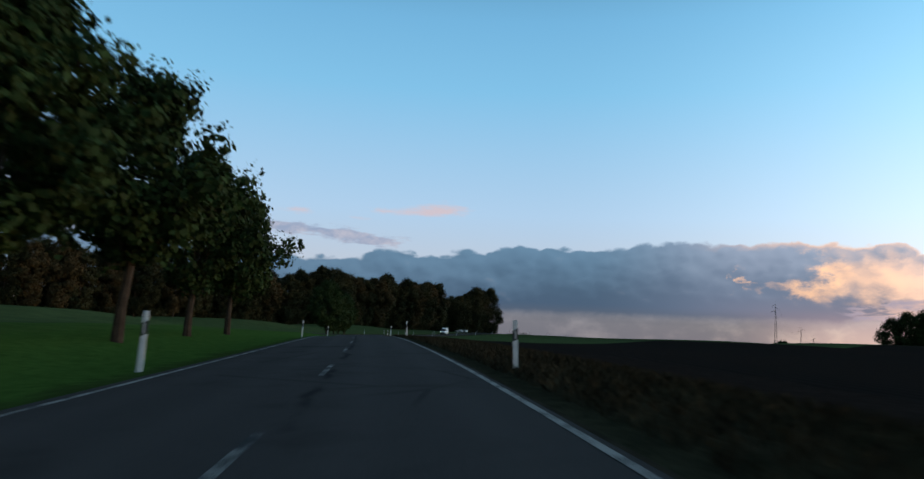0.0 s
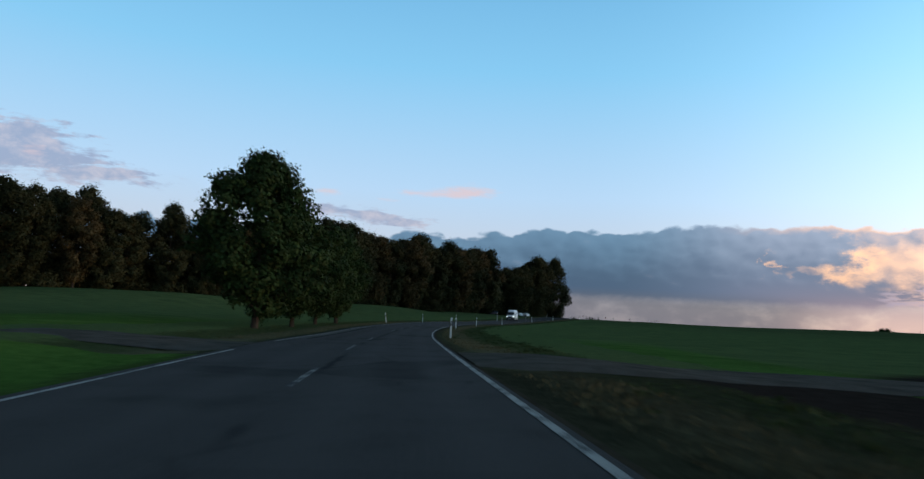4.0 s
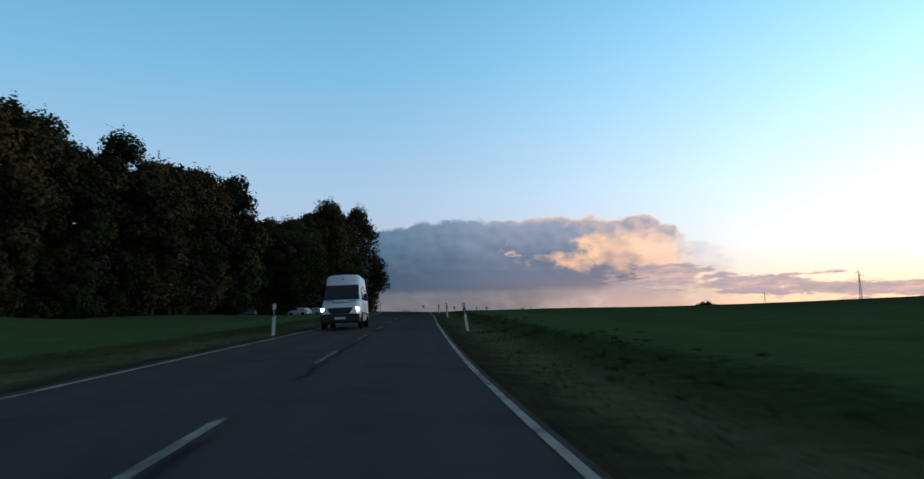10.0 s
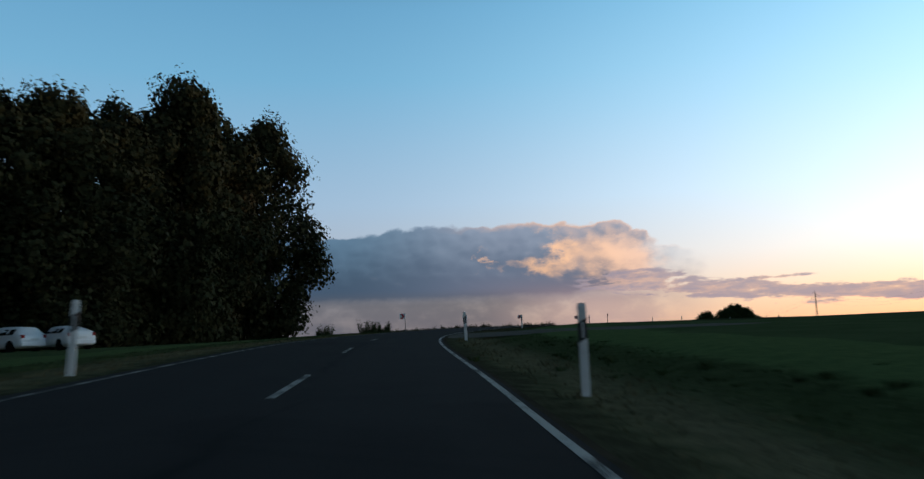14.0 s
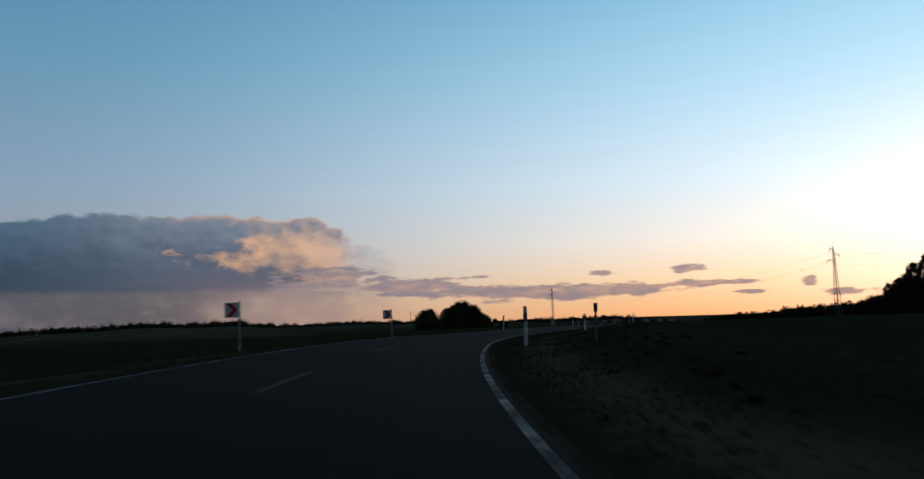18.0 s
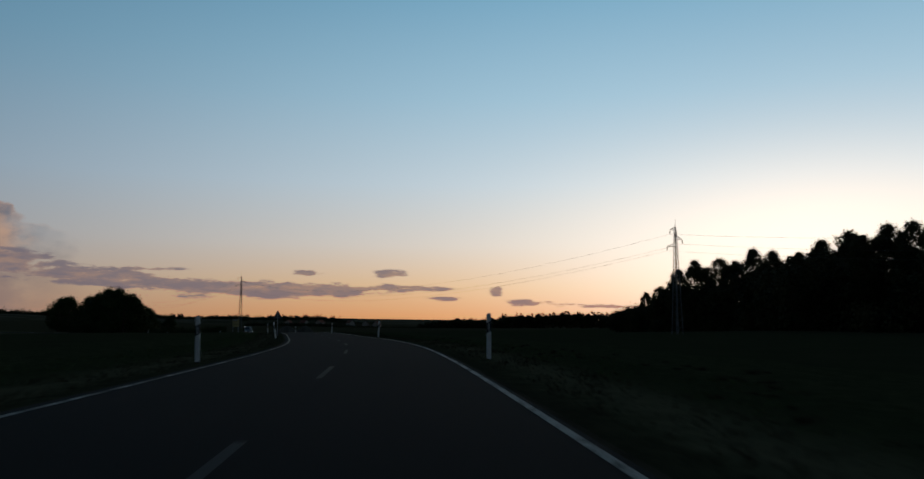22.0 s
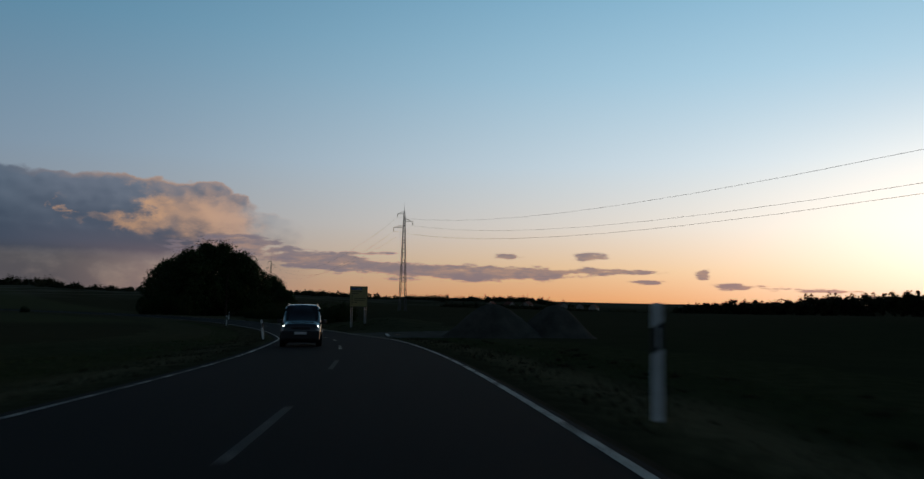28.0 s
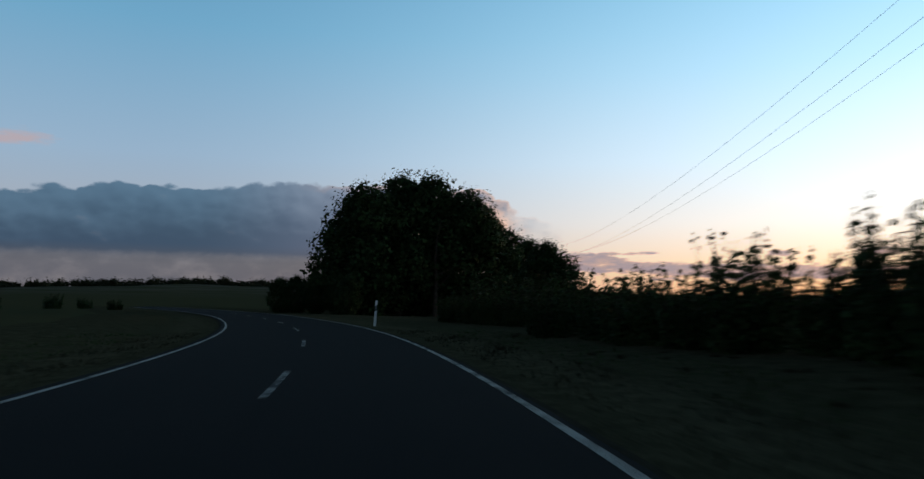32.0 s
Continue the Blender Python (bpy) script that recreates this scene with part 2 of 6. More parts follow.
sun = new("sun", bpy.data.lights.new("sun", "SUN"))
sun.data.energy, sun.data.angle, sun.data.color = 0.7, radians(0.6), (1.0, 0.56, 0.27)
sun_way = Vector((-math.sin(radians(SUN_AZ)) * math.cos(radians(SUN_EL)), math.cos(radians(SUN_AZ)) * math.cos(radians(SUN_EL)), math.sin(radians(SUN_EL))))
sun.matrix_world = look(sun_way * 900, (0, 0, 0))

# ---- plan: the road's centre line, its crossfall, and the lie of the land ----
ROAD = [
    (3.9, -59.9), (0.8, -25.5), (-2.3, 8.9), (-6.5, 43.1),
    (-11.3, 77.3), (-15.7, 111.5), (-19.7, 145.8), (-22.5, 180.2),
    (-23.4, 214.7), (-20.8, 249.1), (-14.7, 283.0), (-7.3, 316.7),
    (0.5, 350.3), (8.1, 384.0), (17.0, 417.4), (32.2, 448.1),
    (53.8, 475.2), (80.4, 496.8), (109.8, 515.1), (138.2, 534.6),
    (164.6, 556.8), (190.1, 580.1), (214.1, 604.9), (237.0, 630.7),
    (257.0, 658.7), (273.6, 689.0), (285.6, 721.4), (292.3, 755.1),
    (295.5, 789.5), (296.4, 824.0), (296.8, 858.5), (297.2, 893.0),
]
RISE = [-2.41, -2.00, -1.60, -1.18, -0.57, -0.02, 0.43, 0.67, 0.87, 1.15, 1.40, 1.52, 1.81, 2.08, 2.45, 2.85, 3.26, 3.70, 4.35, 5.06, 5.83, 6.57, 7.34, 7.93, 8.37, 8.72, 9.07, 9.27, 9.32, 9.20, 9.20, 9.18, 9.08, 8.88, 8.66, 8.51, 8.30, 7.84, 7.32, 6.75, 6.19, 5.45, 4.98, 4.65, 4.45, 4.29, 4.13, 3.97, 3.81, 3.64, 3.48, 3.32, 3.16, 3.00]
BANK = [0.045, 0.045, 0.046, 0.046, 0.046, 0.053, 0.023, -0.009, -0.021, -0.017, -0.026, -0.012, -0.022, -0.046, -0.024, -0.022, -0.019, -0.023, 0.005, 0.022, 0.012, 0.004, 0.017, 0.020, 0.022, 0.017, 0.014, 0.014, 0.014, 0.014, 0.014, 0.014]


def spline(points, n):
    """Catmull-Rom through the points, n steps a span."""
    p = np.asarray(points, float)
    q = np.vstack([2 * p[0] - p[1], p, 2 * p[-1] - p[-2]])
    u = (np.arange(n) / n)[:, None]
    out = []
    for a, b, c, d in zip(q[:-3], q[1:-2], q[2:-1], q[3:]):
        out.append(0.5 * (2 * b + (c - a) * u + (2 * a - 5 * b + 4 * c - d) * u**2 + (3 * b - a - 3 * c + d) * u**3))
    return np.vstack([*out, p[-1:]])


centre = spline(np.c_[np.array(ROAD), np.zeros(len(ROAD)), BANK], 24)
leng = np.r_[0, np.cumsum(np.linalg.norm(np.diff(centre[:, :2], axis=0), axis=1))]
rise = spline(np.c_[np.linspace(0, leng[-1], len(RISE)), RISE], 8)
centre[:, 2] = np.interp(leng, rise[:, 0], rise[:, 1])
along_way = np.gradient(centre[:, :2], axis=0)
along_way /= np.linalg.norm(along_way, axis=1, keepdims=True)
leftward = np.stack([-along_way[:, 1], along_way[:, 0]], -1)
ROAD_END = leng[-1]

# heights of the land away from the road: x, y, z
LAND = [
    (-130, 232, 4.5), (-89, 284, 6.4), (-53, 347, 7.6), (-24, 400, 7.8), (0, 450, 8.3), (-60, 100, 2.6), (-50, 0, 1.0), (-120, 130, 3.6),
    (-220, 240, 7.0), (-90, 440, 11.0), (0, 620, 9.0), (120, 640, 7.0), (200, 450, 10.0), (120, 390, 8.8), (270, 520, 8.0), (150, 270, 7.4),
    (320, 400, 9.5), (90, 100, 2.0), (60, 30, 0.2), (60, 180, 3.8), (370, 600, 5.5), (322, 720, 6.2), (350, 660, 6.0), (279, 668, 6.1), (274, 671.5, 6.6), (276, 675, 6.3), (292, 692, 5.4), (318, 783, 3.2), (420, 800, 2.5), (200, 760, 3.5), (240, 850, 2.5),
]
# the hollow before the far ridge
HOLLOW = [
    (714, 1032, 1.5), (760, 1013, 1.0), (754, 932, -0.5), (795, 904, -1.0), (860, 1160, -1.5), (935, 1110, 0.0), (980, 990, -3.0), (700, 800, 1.5), (962, 1207, 5.0), (911, 1264, 4.6), (1010, 1147, 1.5),
]
samples = np.vstack([centre[::5, :3], np.array(LAND + HOLLOW, float)])


def land(x, y):
    """Height of the open ground at x, y (arrays or numbers)."""
    x, y = np.broadcast_arrays(np.asarray(x, float), np.asarray(y, float))
    out = np.zeros(x.shape)
    top = np.zeros(x.shape)
    for sx, sy, sz in samples:
        d = (x - sx) ** 2 + (y - sy) ** 2 + 12.0
        k = 1.0 / d**1.9
        out += k * sz
        top += k
    z = out / top
    # hills on the skyline
    ex, ey = x - 120, y - 500
    r, turn = np.hypot(ex, ey), np.degrees(np.arctan2(-ex, ey))
    crest = np.interp(turn, [-180, -110, -75, -66, -61, -56, -50, -44, -38, -31, -22, -10, 4, 20, 60, 120, 180], [8, 8, 4, -3, -4, -2, 4, 4, 8, 13, 15, 13, 3, 4, 8, 10, 8])
    roll = 1 + 0.13 * np.sin(turn * 0.31) + 0.08 * np.sin(turn * 0.83 + 1)
    rise = np.clip((r - 500) / 900, 0, 1)
    return z + crest * roll * rise * rise * (3 - 2 * rise)


def place(s, lat, up=0.0):
    """A point s metres along the road, lat metres to the left of its centre, on the banked surface."""
    x, y, z, b = (np.interp(s, leng, centre[:, k]) for k in range(4))
    lx, ly = np.interp(s, leng, leftward[:, 0]), np.interp(s, leng, leftward[:, 1])
    n = np.hypot(lx, ly)
    return np.stack([x + lat * lx / n, y + lat * ly / n, z - lat * b + up], -1)


def heading(s):
    """Degrees to the left of +y in which the road runs."""
    return math.degrees(math.atan2(-np.interp(s, leng, along_way[:, 0]), np.interp(s, leng, along_way[:, 1])))


def verge_z(s, lat):
    """Height of the roadside: level edge, a slight fall, a shallow ditch, then the field."""
    p = place(s, lat)
    a = np.abs(lat)
    fall = np.interp(a, [3.55, 4.6, 6.2, 7.4, 9.5], [-0.03, -0.05, -0.12, -0.08, 0.0])
    blend = np.clip((a - 5.0) / 4.5, 0, 1)
    return (p[..., 2] + fall) * (1 - blend) + (land(p[..., 0], p[..., 1]) + 0.02) * blend


def ground_at(x, y):
    """Ground height under a thing, verge included."""
    k = int(np.argmin((centre[:, 0] - x) ** 2 + (centre[:, 1] - y) ** 2))
    lat = float((x - centre[k, 0]) * leftward[k, 0] + (y - centre[k, 1]) * leftward[k, 1])
    return float(verge_z(leng[k], lat)) if abs(lat) < 9.5 else float(land(x, y))

# ---- materials ----
def material(name, colour, rough=0.8, dark=None, scale=3.0, fine=40.0, bump=0.15, spread=1.0, metal=0.0, piece=0.0, coords="Object", reach=0.02):
    """Procedural surface: colour and its darker mate mixed by noise at two scales, with fine relief. piece: change of tone from one loose piece to the next."""
    m = bpy.data.materials.new(name)
    m.use_nodes = True
    n = Nodes(m.node_tree)
    where = n.node("ShaderNodeTexCoord").outputs[coords] if coords == "Object" else n.node("ShaderNodeNewGeometry").outputs["Position"]
    dark = dark or tuple(c * 0.55 for c in colour)
    broad, grain = n.noise(where, scale, 5.0, 0.6), n.noise(where, fine, 3.0, 0.6)
    f = n.ramp01(n.add(n.mul(broad, 0.65), n.mul(grain, 0.35)), 0.5 - 0.22 / spread, 0.5 + 0.22 / spread)
    tone = n.mix(f, dark, colour)
    if piece:
        island = n.node("ShaderNodeNewGeometry").outputs["Random Per Island"]
        hue = n.node("ShaderNodeHueSaturation")
        n.join(n.add(0.5, n.mul(n.sub(island, 0.5), 0.06 * piece)), hue.inputs["Hue"])
        n.join(n.add(1.0, n.mul(n.sub(island, 0.5), piece)), hue.inputs["Value"])
        n.join(tone, hue.inputs["Color"])
        tone = hue.outputs[0]
    b = n.node("ShaderNodeBsdfPrincipled")
    n.join(tone, b.inputs["Base Color"])
    n.join(n.add(rough - 0.08, n.mul(grain, 0.16)), b.inputs["Roughness"])
    b.inputs["Metallic"].default_value = metal
    b.inputs["Specular IOR Level"].default_value = 0.0 if rough >= 0.9 else 0.05 if rough >= 0.7 else 0.4
    if bump:
        r = n.node("ShaderNodeBump")
        r.inputs["Strength"].default_value, r.inputs["Distance"].default_value = bump, reach
        n.join(grain, r.inputs["Height"])
        n.join(r.outputs[0], b.inputs["Normal"])
    n.join(b.outputs[0], n.node("ShaderNodeOutputMaterial").inputs[0])
    return m


def plain(name, colour, rough=0.5, metal=0.0, glow=0.0, glass=False):
    m = bpy.data.materials.new(name)
    m.use_nodes = True
    b = m.node_tree.nodes["Principled BSDF"]
    b.inputs["Base Color"].default_value = (*colour, 1)
    b.inputs["Roughness"].default_value, b.inputs["Metallic"].default_value = rough, metal
    if glow:
        b.inputs["Emission Color"].default_value, b.inputs["Emission Strength"].default_value = (*colour, 1), glow
    if glass:
        b.inputs["Specular IOR Level"].default_value = 0.8
    return m


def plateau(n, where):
    """1 on the plateau past the first bend, where meadows and road are toned darker."""
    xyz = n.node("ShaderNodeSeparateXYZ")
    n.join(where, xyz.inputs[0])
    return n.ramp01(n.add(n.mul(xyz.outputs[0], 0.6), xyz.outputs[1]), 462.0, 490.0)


def below_track(n, where):
    """1 on the ploughed side of the track that leaves the road."""
    xyz = n.node("ShaderNodeSeparateXYZ")
    n.join(where, xyz.inputs[0])
    return n.ramp01(n.add(n.add(n.mul(xyz.outputs[0], -0.8), xyz.outputs[1]), n.mul(n.noise(where, 0.35, 5.0), 3.0)), 144.0, 140.0)


def ground_material():
    """Open land: grass, with the ploughed field beside the start of the road, tracks of growth and bare patches."""
    m = bpy.data.materials.new("farmland")
    m.use_nodes = True
    n = Nodes(m.node_tree)
    where = n.node("ShaderNodeNewGeometry").outputs["Position"]
    xyz = n.node("ShaderNodeSeparateXYZ")
    n.join(where, xyz.inputs[0])
    x, y, _ = xyz.outputs
    broad, mid, grain = n.noise(where, 0.02, 4.0), n.noise(where, 0.35, 5.0), n.noise(where, 9.0, 4.0, 0.65)
    blades = n.add(n.mul(mid, 0.4), n.mul(grain, 0.6))
    grass = n.mix(n.ramp01(blades, 0.36, 0.64), (0.058, 0.088, 0.033), (0.103, 0.142, 0.054))
    grass = n.mix(n.mul(n.ramp01(broad, 0.45, 0.65), 0.5), grass, (0.078, 0.108, 0.044))
    # ploughed soil on the low side of the road at the start
    wave = n.node("ShaderNodeTexWave", wave_type="BANDS")
    wave.inputs["Scale"].default_value, wave.inputs["Distortion"].default_value, wave.inputs["Detail"].default_value = 0.45, 2.0, 3.0
    n.join(where, wave.inputs["Vector"])
    soil = n.mix(n.add(n.mul(wave.outputs["Fac"], 0.4), n.mul(grain, 0.6)), (0.018, 0.014, 0.012), (0.038, 0.030, 0.025))
    ploughed = n.mul(below_track(n, where), n.ramp01(n.add(x, n.mul(y, 0.13)), 6.0, 8.0))
    tone = n.mix(ploughed, grass, soil)
    # bright mown lawn beside the young trees
    lawn = n.mul(n.mul(n.ramp01(y, 190.0, 160.0), n.ramp01(x, 0.0, -3.0)), n.ramp01(n.add(x, n.mul(y, 0.13)), -26.0, -23.0))
    tone = n.mix(n.mul(lawn, 0.85), tone, n.mix(n.ramp01(blades, 0.36, 0.64), (0.046, 0.094, 0.019), (0.090, 0.172, 0.035)))
    # darker, browner tone up the slope
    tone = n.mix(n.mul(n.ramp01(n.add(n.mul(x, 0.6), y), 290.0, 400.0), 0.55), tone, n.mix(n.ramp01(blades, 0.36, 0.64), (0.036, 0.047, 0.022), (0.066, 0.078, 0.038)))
    # meadow on the plateau, its colour toned down to imitate lower exposure
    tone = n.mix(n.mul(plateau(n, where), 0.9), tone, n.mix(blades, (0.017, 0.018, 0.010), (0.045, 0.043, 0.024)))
    # dry brown grass round the yard
    dry_grass = n.mul(n.ramp01(y, 620.0, 665.0), 0.8)
    tone = n.mix(dry_grass, tone, n.mix(blades, (0.026, 0.022, 0.013), (0.074, 0.062, 0.037)))
    # paler stubble far to the left and beyond the plateau
    stubble = n.mul(n.ramp01(y, 700.0, 735.0), n.mul(n.ramp01(n.add(x, n.mul(y, -0.25)), 118.0, 106.0), n.ramp01(x, 235.0, 250.0)))
    tone = n.mix(n.mul(stubble, 0.35), tone, (0.10, 0.105, 0.05))
    # far land lightened in patches, haze put into the colour
    far = n.ramp01(n.math("ABSOLUTE", n.sub(y, 500.0)), 520.0, 900.0)
    tone = n.mix(n.mul(far, n.ramp01(broad, 0.4, 0.6)), tone, (0.10, 0.09, 0.065))
    b = n.node("ShaderNodeBsdfPrincipled")
    n.join(tone, b.inputs["Base Color"])
    b.inputs["Roughness"].default_value, b.inputs["Specular IOR Level"].default_value = 0.95, 0.0
    r = n.node("ShaderNodeBump")
    r.inputs["Strength"].default_value, r.inputs["Distance"].default_value = 0.7, 0.12
    n.join(blades, r.inputs["Height"])
    n.join(r.outputs[0], b.inputs["Normal"])
    n.join(b.outputs[0], n.node("ShaderNodeOutputMaterial").inputs[0])
    return m


def asphalt_material():
    """Worn asphalt: chippings, darker mended patches and cracks, paler wheel tracks."""
    m = bpy.data.materials.new("asphalt")
    m.use_nodes = True
    n = Nodes(m.node_tree)
    where = n.node("ShaderNodeNewGeometry").outputs["Position"]
    uv = n.node("ShaderNodeSeparateXYZ")
    n.join(n.node("ShaderNodeTexCoord").outputs["UV"], uv.inputs[0])
    lat = n.mul(n.sub(uv.outputs[0], 0.5), 7.2)
    chips, stains, patches = n.noise(where, 70.0, 3.0, 0.7), n.noise(where, 0.5, 5.0, 0.65), n.noise(where, 0.12, 3.0, 0.5, 0.5)
    tone = n.mix(n.ramp01(chips, 0.3, 0.7), (0.048, 0.042, 0.040), (0.104, 0.091, 0.085))
    tone = n.mix(n.mul(n.ramp01(stains, 0.5, 0.68), 0.5), tone, (0.042, 0.037, 0.034))
    tone = n.mix(n.mul(n.ramp01(patches, 0.60, 0.63), 0.55), tone, (0.034, 0.030, 0.028))
    for middle in (-2.45, -0.95, 0.95, 2.45):
        tone = n.mix(n.mul(n.bump_at(lat, middle, 0.35), 0.25), tone, (0.112, 0.098, 0.091))
    crack = n.node("ShaderNodeTexVoronoi", feature="DISTANCE_TO_EDGE")
    crack.inputs["Scale"].default_value = 0.22
    n.join(where, crack.inputs["Vector"])
    line = n.mul(n.ramp01(n.add(crack.outputs[0], n.mul(n.sub(stains, 0.5), 0.02)), 0.012, 0.004), n.ramp01(patches, 0.46, 0.54))
    tone = n.mix(n.mul(line, 0.35), tone, (0.014, 0.013, 0.013))
    # tarred seam beside the middle, broken and ragged
    drift = n.add(lat, n.mul(n.sub(n.noise(where, 0.8, 4.0, 0.6), 0.5), 0.5))
    seam = n.mul(n.bump_at(drift, -0.22, 0.09), n.ramp01(n.noise(where, 0.16, 3.0, 0.5), 0.42, 0.55))
    tone = n.mix(n.mul(seam, 0.75), tone, (0.016, 0.015, 0.015))
    # asphalt toned darker up the slope and past the bend, imitating lower exposure
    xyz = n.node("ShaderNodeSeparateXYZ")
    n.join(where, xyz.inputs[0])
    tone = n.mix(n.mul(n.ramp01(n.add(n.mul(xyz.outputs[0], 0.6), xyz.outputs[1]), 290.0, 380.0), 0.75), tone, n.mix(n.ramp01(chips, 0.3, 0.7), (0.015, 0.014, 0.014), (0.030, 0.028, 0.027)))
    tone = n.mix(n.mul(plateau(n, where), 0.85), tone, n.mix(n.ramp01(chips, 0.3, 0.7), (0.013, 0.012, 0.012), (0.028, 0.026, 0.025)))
    b = n.node("ShaderNodeBsdfPrincipled")
    n.join(tone, b.inputs["Base Color"])
    n.join(n.add(0.72, n.mul(chips, 0.25)), b.inputs["Roughness"])
    b.inputs["Specular IOR Level"].default_value = 0.01
    r = n.node("ShaderNodeBump")
    r.inputs["Strength"].default_value, r.inputs["Distance"].default_value = 0.35, 0.008
    n.join(chips, r.inputs["Height"])
    n.join(r.outputs[0], b.inputs["Normal"])
    n.join(b.outputs[0], n.node("ShaderNodeOutputMaterial").inputs[0])
    return m


def line_material(name="road_paint", fresh=(0.42, 0.39, 0.35), more=0.0):
    """Road paint, worn thin so that the asphalt shows through."""
    m = bpy.data.materials.new(name)
    m.use_nodes = True
    n = Nodes(m.node_tree)
    where = n.node("ShaderNodeNewGeometry").outputs["Position"]
    wear = n.add(n.mul(n.noise(where, 1.4, 4.0, 0.7), 0.55), n.mul(n.noise(where, 22.0, 4.0, 0.7), 0.45))
    tone = n.mix(n.ramp01(wear, 0.47 - more, 0.60 - more), fresh, (0.05, 0.05, 0.05))
    b = n.node("ShaderNodeBsdfPrincipled")
    n.join(tone, b.inputs["Base Color"])
    b.inputs["Roughness"].default_value, b.inputs["Specular IOR Level"].default_value = 0.8, 0.03
    n.join(b.outputs[0], n.node("ShaderNodeOutputMaterial").inputs[0])
    return m


M_LAND, M_ASPHALT, M_LINE = ground_material(), asphalt_material(), line_material()


def verge_material(name, mown):
    """Roadside grass in bands: trodden edge, dry strip, rank ditch, then the field's own green. mown: one even lawn instead."""
    m = bpy.data.materials.new(name)
    m.use_nodes = True
    n = Nodes(m.node_tree)
    where = n.node("ShaderNodeNewGeometry").outputs["Position"]
    uv = n.node("ShaderNodeSeparateXYZ")
    n.join(n.node("ShaderNodeTexCoord").outputs["UV"], uv.inputs[0])
    patch, tuft, grain = n.noise(where, 0.30, 4.0, 0.6), n.noise(where, 2.2, 4.0, 0.6), n.noise(where, 16.0, 4.0, 0.65)
    lat = n.add(n.math("ABSOLUTE", n.mul(n.sub(uv.outputs[0], 0.5), 7.2)), n.mul(n.sub(n.add(patch, tuft), 1.0), 1.1))
    blades = n.add(n.mul(tuft, 0.4), n.mul(grain, 0.6))
    f = n.ramp01(blades, 0.34, 0.66)
    field = n.mix(f, (0.058, 0.088, 0.033), (0.103, 0.142, 0.054))
    if mown:
        tone = n.mix(f, (0.046, 0.094, 0.019), (0.090, 0.172, 0.035))
        tone = n.mix(n.mul(n.ramp01(lat, 4.6, 3.7), 0.6), tone, (0.045, 0.050, 0.020))
    else:
        dry = n.mix(f, (0.066, 0.062, 0.034), (0.150, 0.136, 0.078))
        rank = n.mix(f, (0.030, 0.042, 0.017), (0.070, 0.084, 0.036))
        tone = n.mix(n.bump_at(lat, 5.0, 1.05), rank, dry)
        # trodden soil beside the asphalt
        tone = n.mix(n.mul(n.ramp01(lat, 4.5, 3.7), 0.65), tone, n.mix(f, (0.030, 0.025, 0.018), (0.068, 0.056, 0.039)))
        # dead grass beside the ploughed field
        meadow = n.mix(f, (0.017, 0.018, 0.010), (0.045, 0.043, 0.024))
        xyz = n.node("ShaderNodeSeparateXYZ")
        n.join(where, xyz.inputs[0])
        ploughed = n.mul(below_track(n, where), n.ramp01(n.add(xyz.outputs[0], n.mul(xyz.outputs[1], 0.13)), 2.0, 3.0))
        field = n.mix(ploughed, field, n.mix(f, (0.018, 0.014, 0.012), (0.038, 0.030, 0.025)))
        tone = n.mix(n.mul(ploughed, 0.75), tone, n.mix(f, (0.016, 0.015, 0.010), (0.048, 0.043, 0.026)))
        # plateau verge darkened in its colour, imitating lower exposure
        toned_down = n.mul(plateau(n, where), 0.9)
        tone = n.mix(n.mul(toned_down, 0.7), tone, n.mix(n.bump_at(lat, 5.1, 0.85), (0.020, 0.020, 0.012), (0.066, 0.057, 0.035)))
        tone = n.mix(n.ramp01(lat, 7.6, 8.8), tone, n.mix(toned_down, field, meadow))
        tone = n.mix(n.mul(n.ramp01(xyz.outputs[1], 620.0, 665.0), 0.7), tone, n.mix(f, (0.036, 0.032, 0.018), (0.100, 0.085, 0.050)))
    b = n.node("ShaderNodeBsdfPrincipled")
    n.join(tone, b.inputs["Base Color"])
    b.inputs["Roughness"].default_value, b.inputs["Specular IOR Level"].default_value = 0.95, 0.0
    r = n.node("ShaderNodeBump")
    r.inputs["Strength"].default_value, r.inputs["Distance"].default_value = 0.7, 0.08
    n.join(blades, r.inputs["Height"])
    n.join(r.outputs[0], b.inputs["Normal"])
    n.join(b.outputs[0], n.node("ShaderNodeOutputMaterial").inputs[0])
    return m


M_WORN = line_material("worn_paint", (0.36, 0.34, 0.31), 0.06)
M_DASH = line_material("lane_paint", (0.34, 0.32, 0.29), 0.05)
M_FAINT = line_material("faded_lane_paint", (0.13, 0.12, 0.11), 0.12)
M_VERGE, M_LAWN = verge_material("verge_grass", False), verge_material("mown_lawn", True)
M_EDGE = material("road_edge_soil", (0.064, 0.053, 0.037), 0.95, (0.030, 0.026, 0.019), 1.2, 20.0, 0.6, 1.0, coords="Position", reach=0.05)
M_GRAVEL = material("gravel", (0.120, 0.108, 0.092), 0.9, (0.052, 0.047, 0.040), 0.9, 30.0, 0.5, 1.0, coords="Position", reach=0.03)
M_GRAVEL_PALE = material("pale_gravel", (0.16, 0.142, 0.118), 0.9, (0.085, 0.077, 0.064), 0.9, 30.0, 0.5, 1.0, coords="Position", reach=0.03)
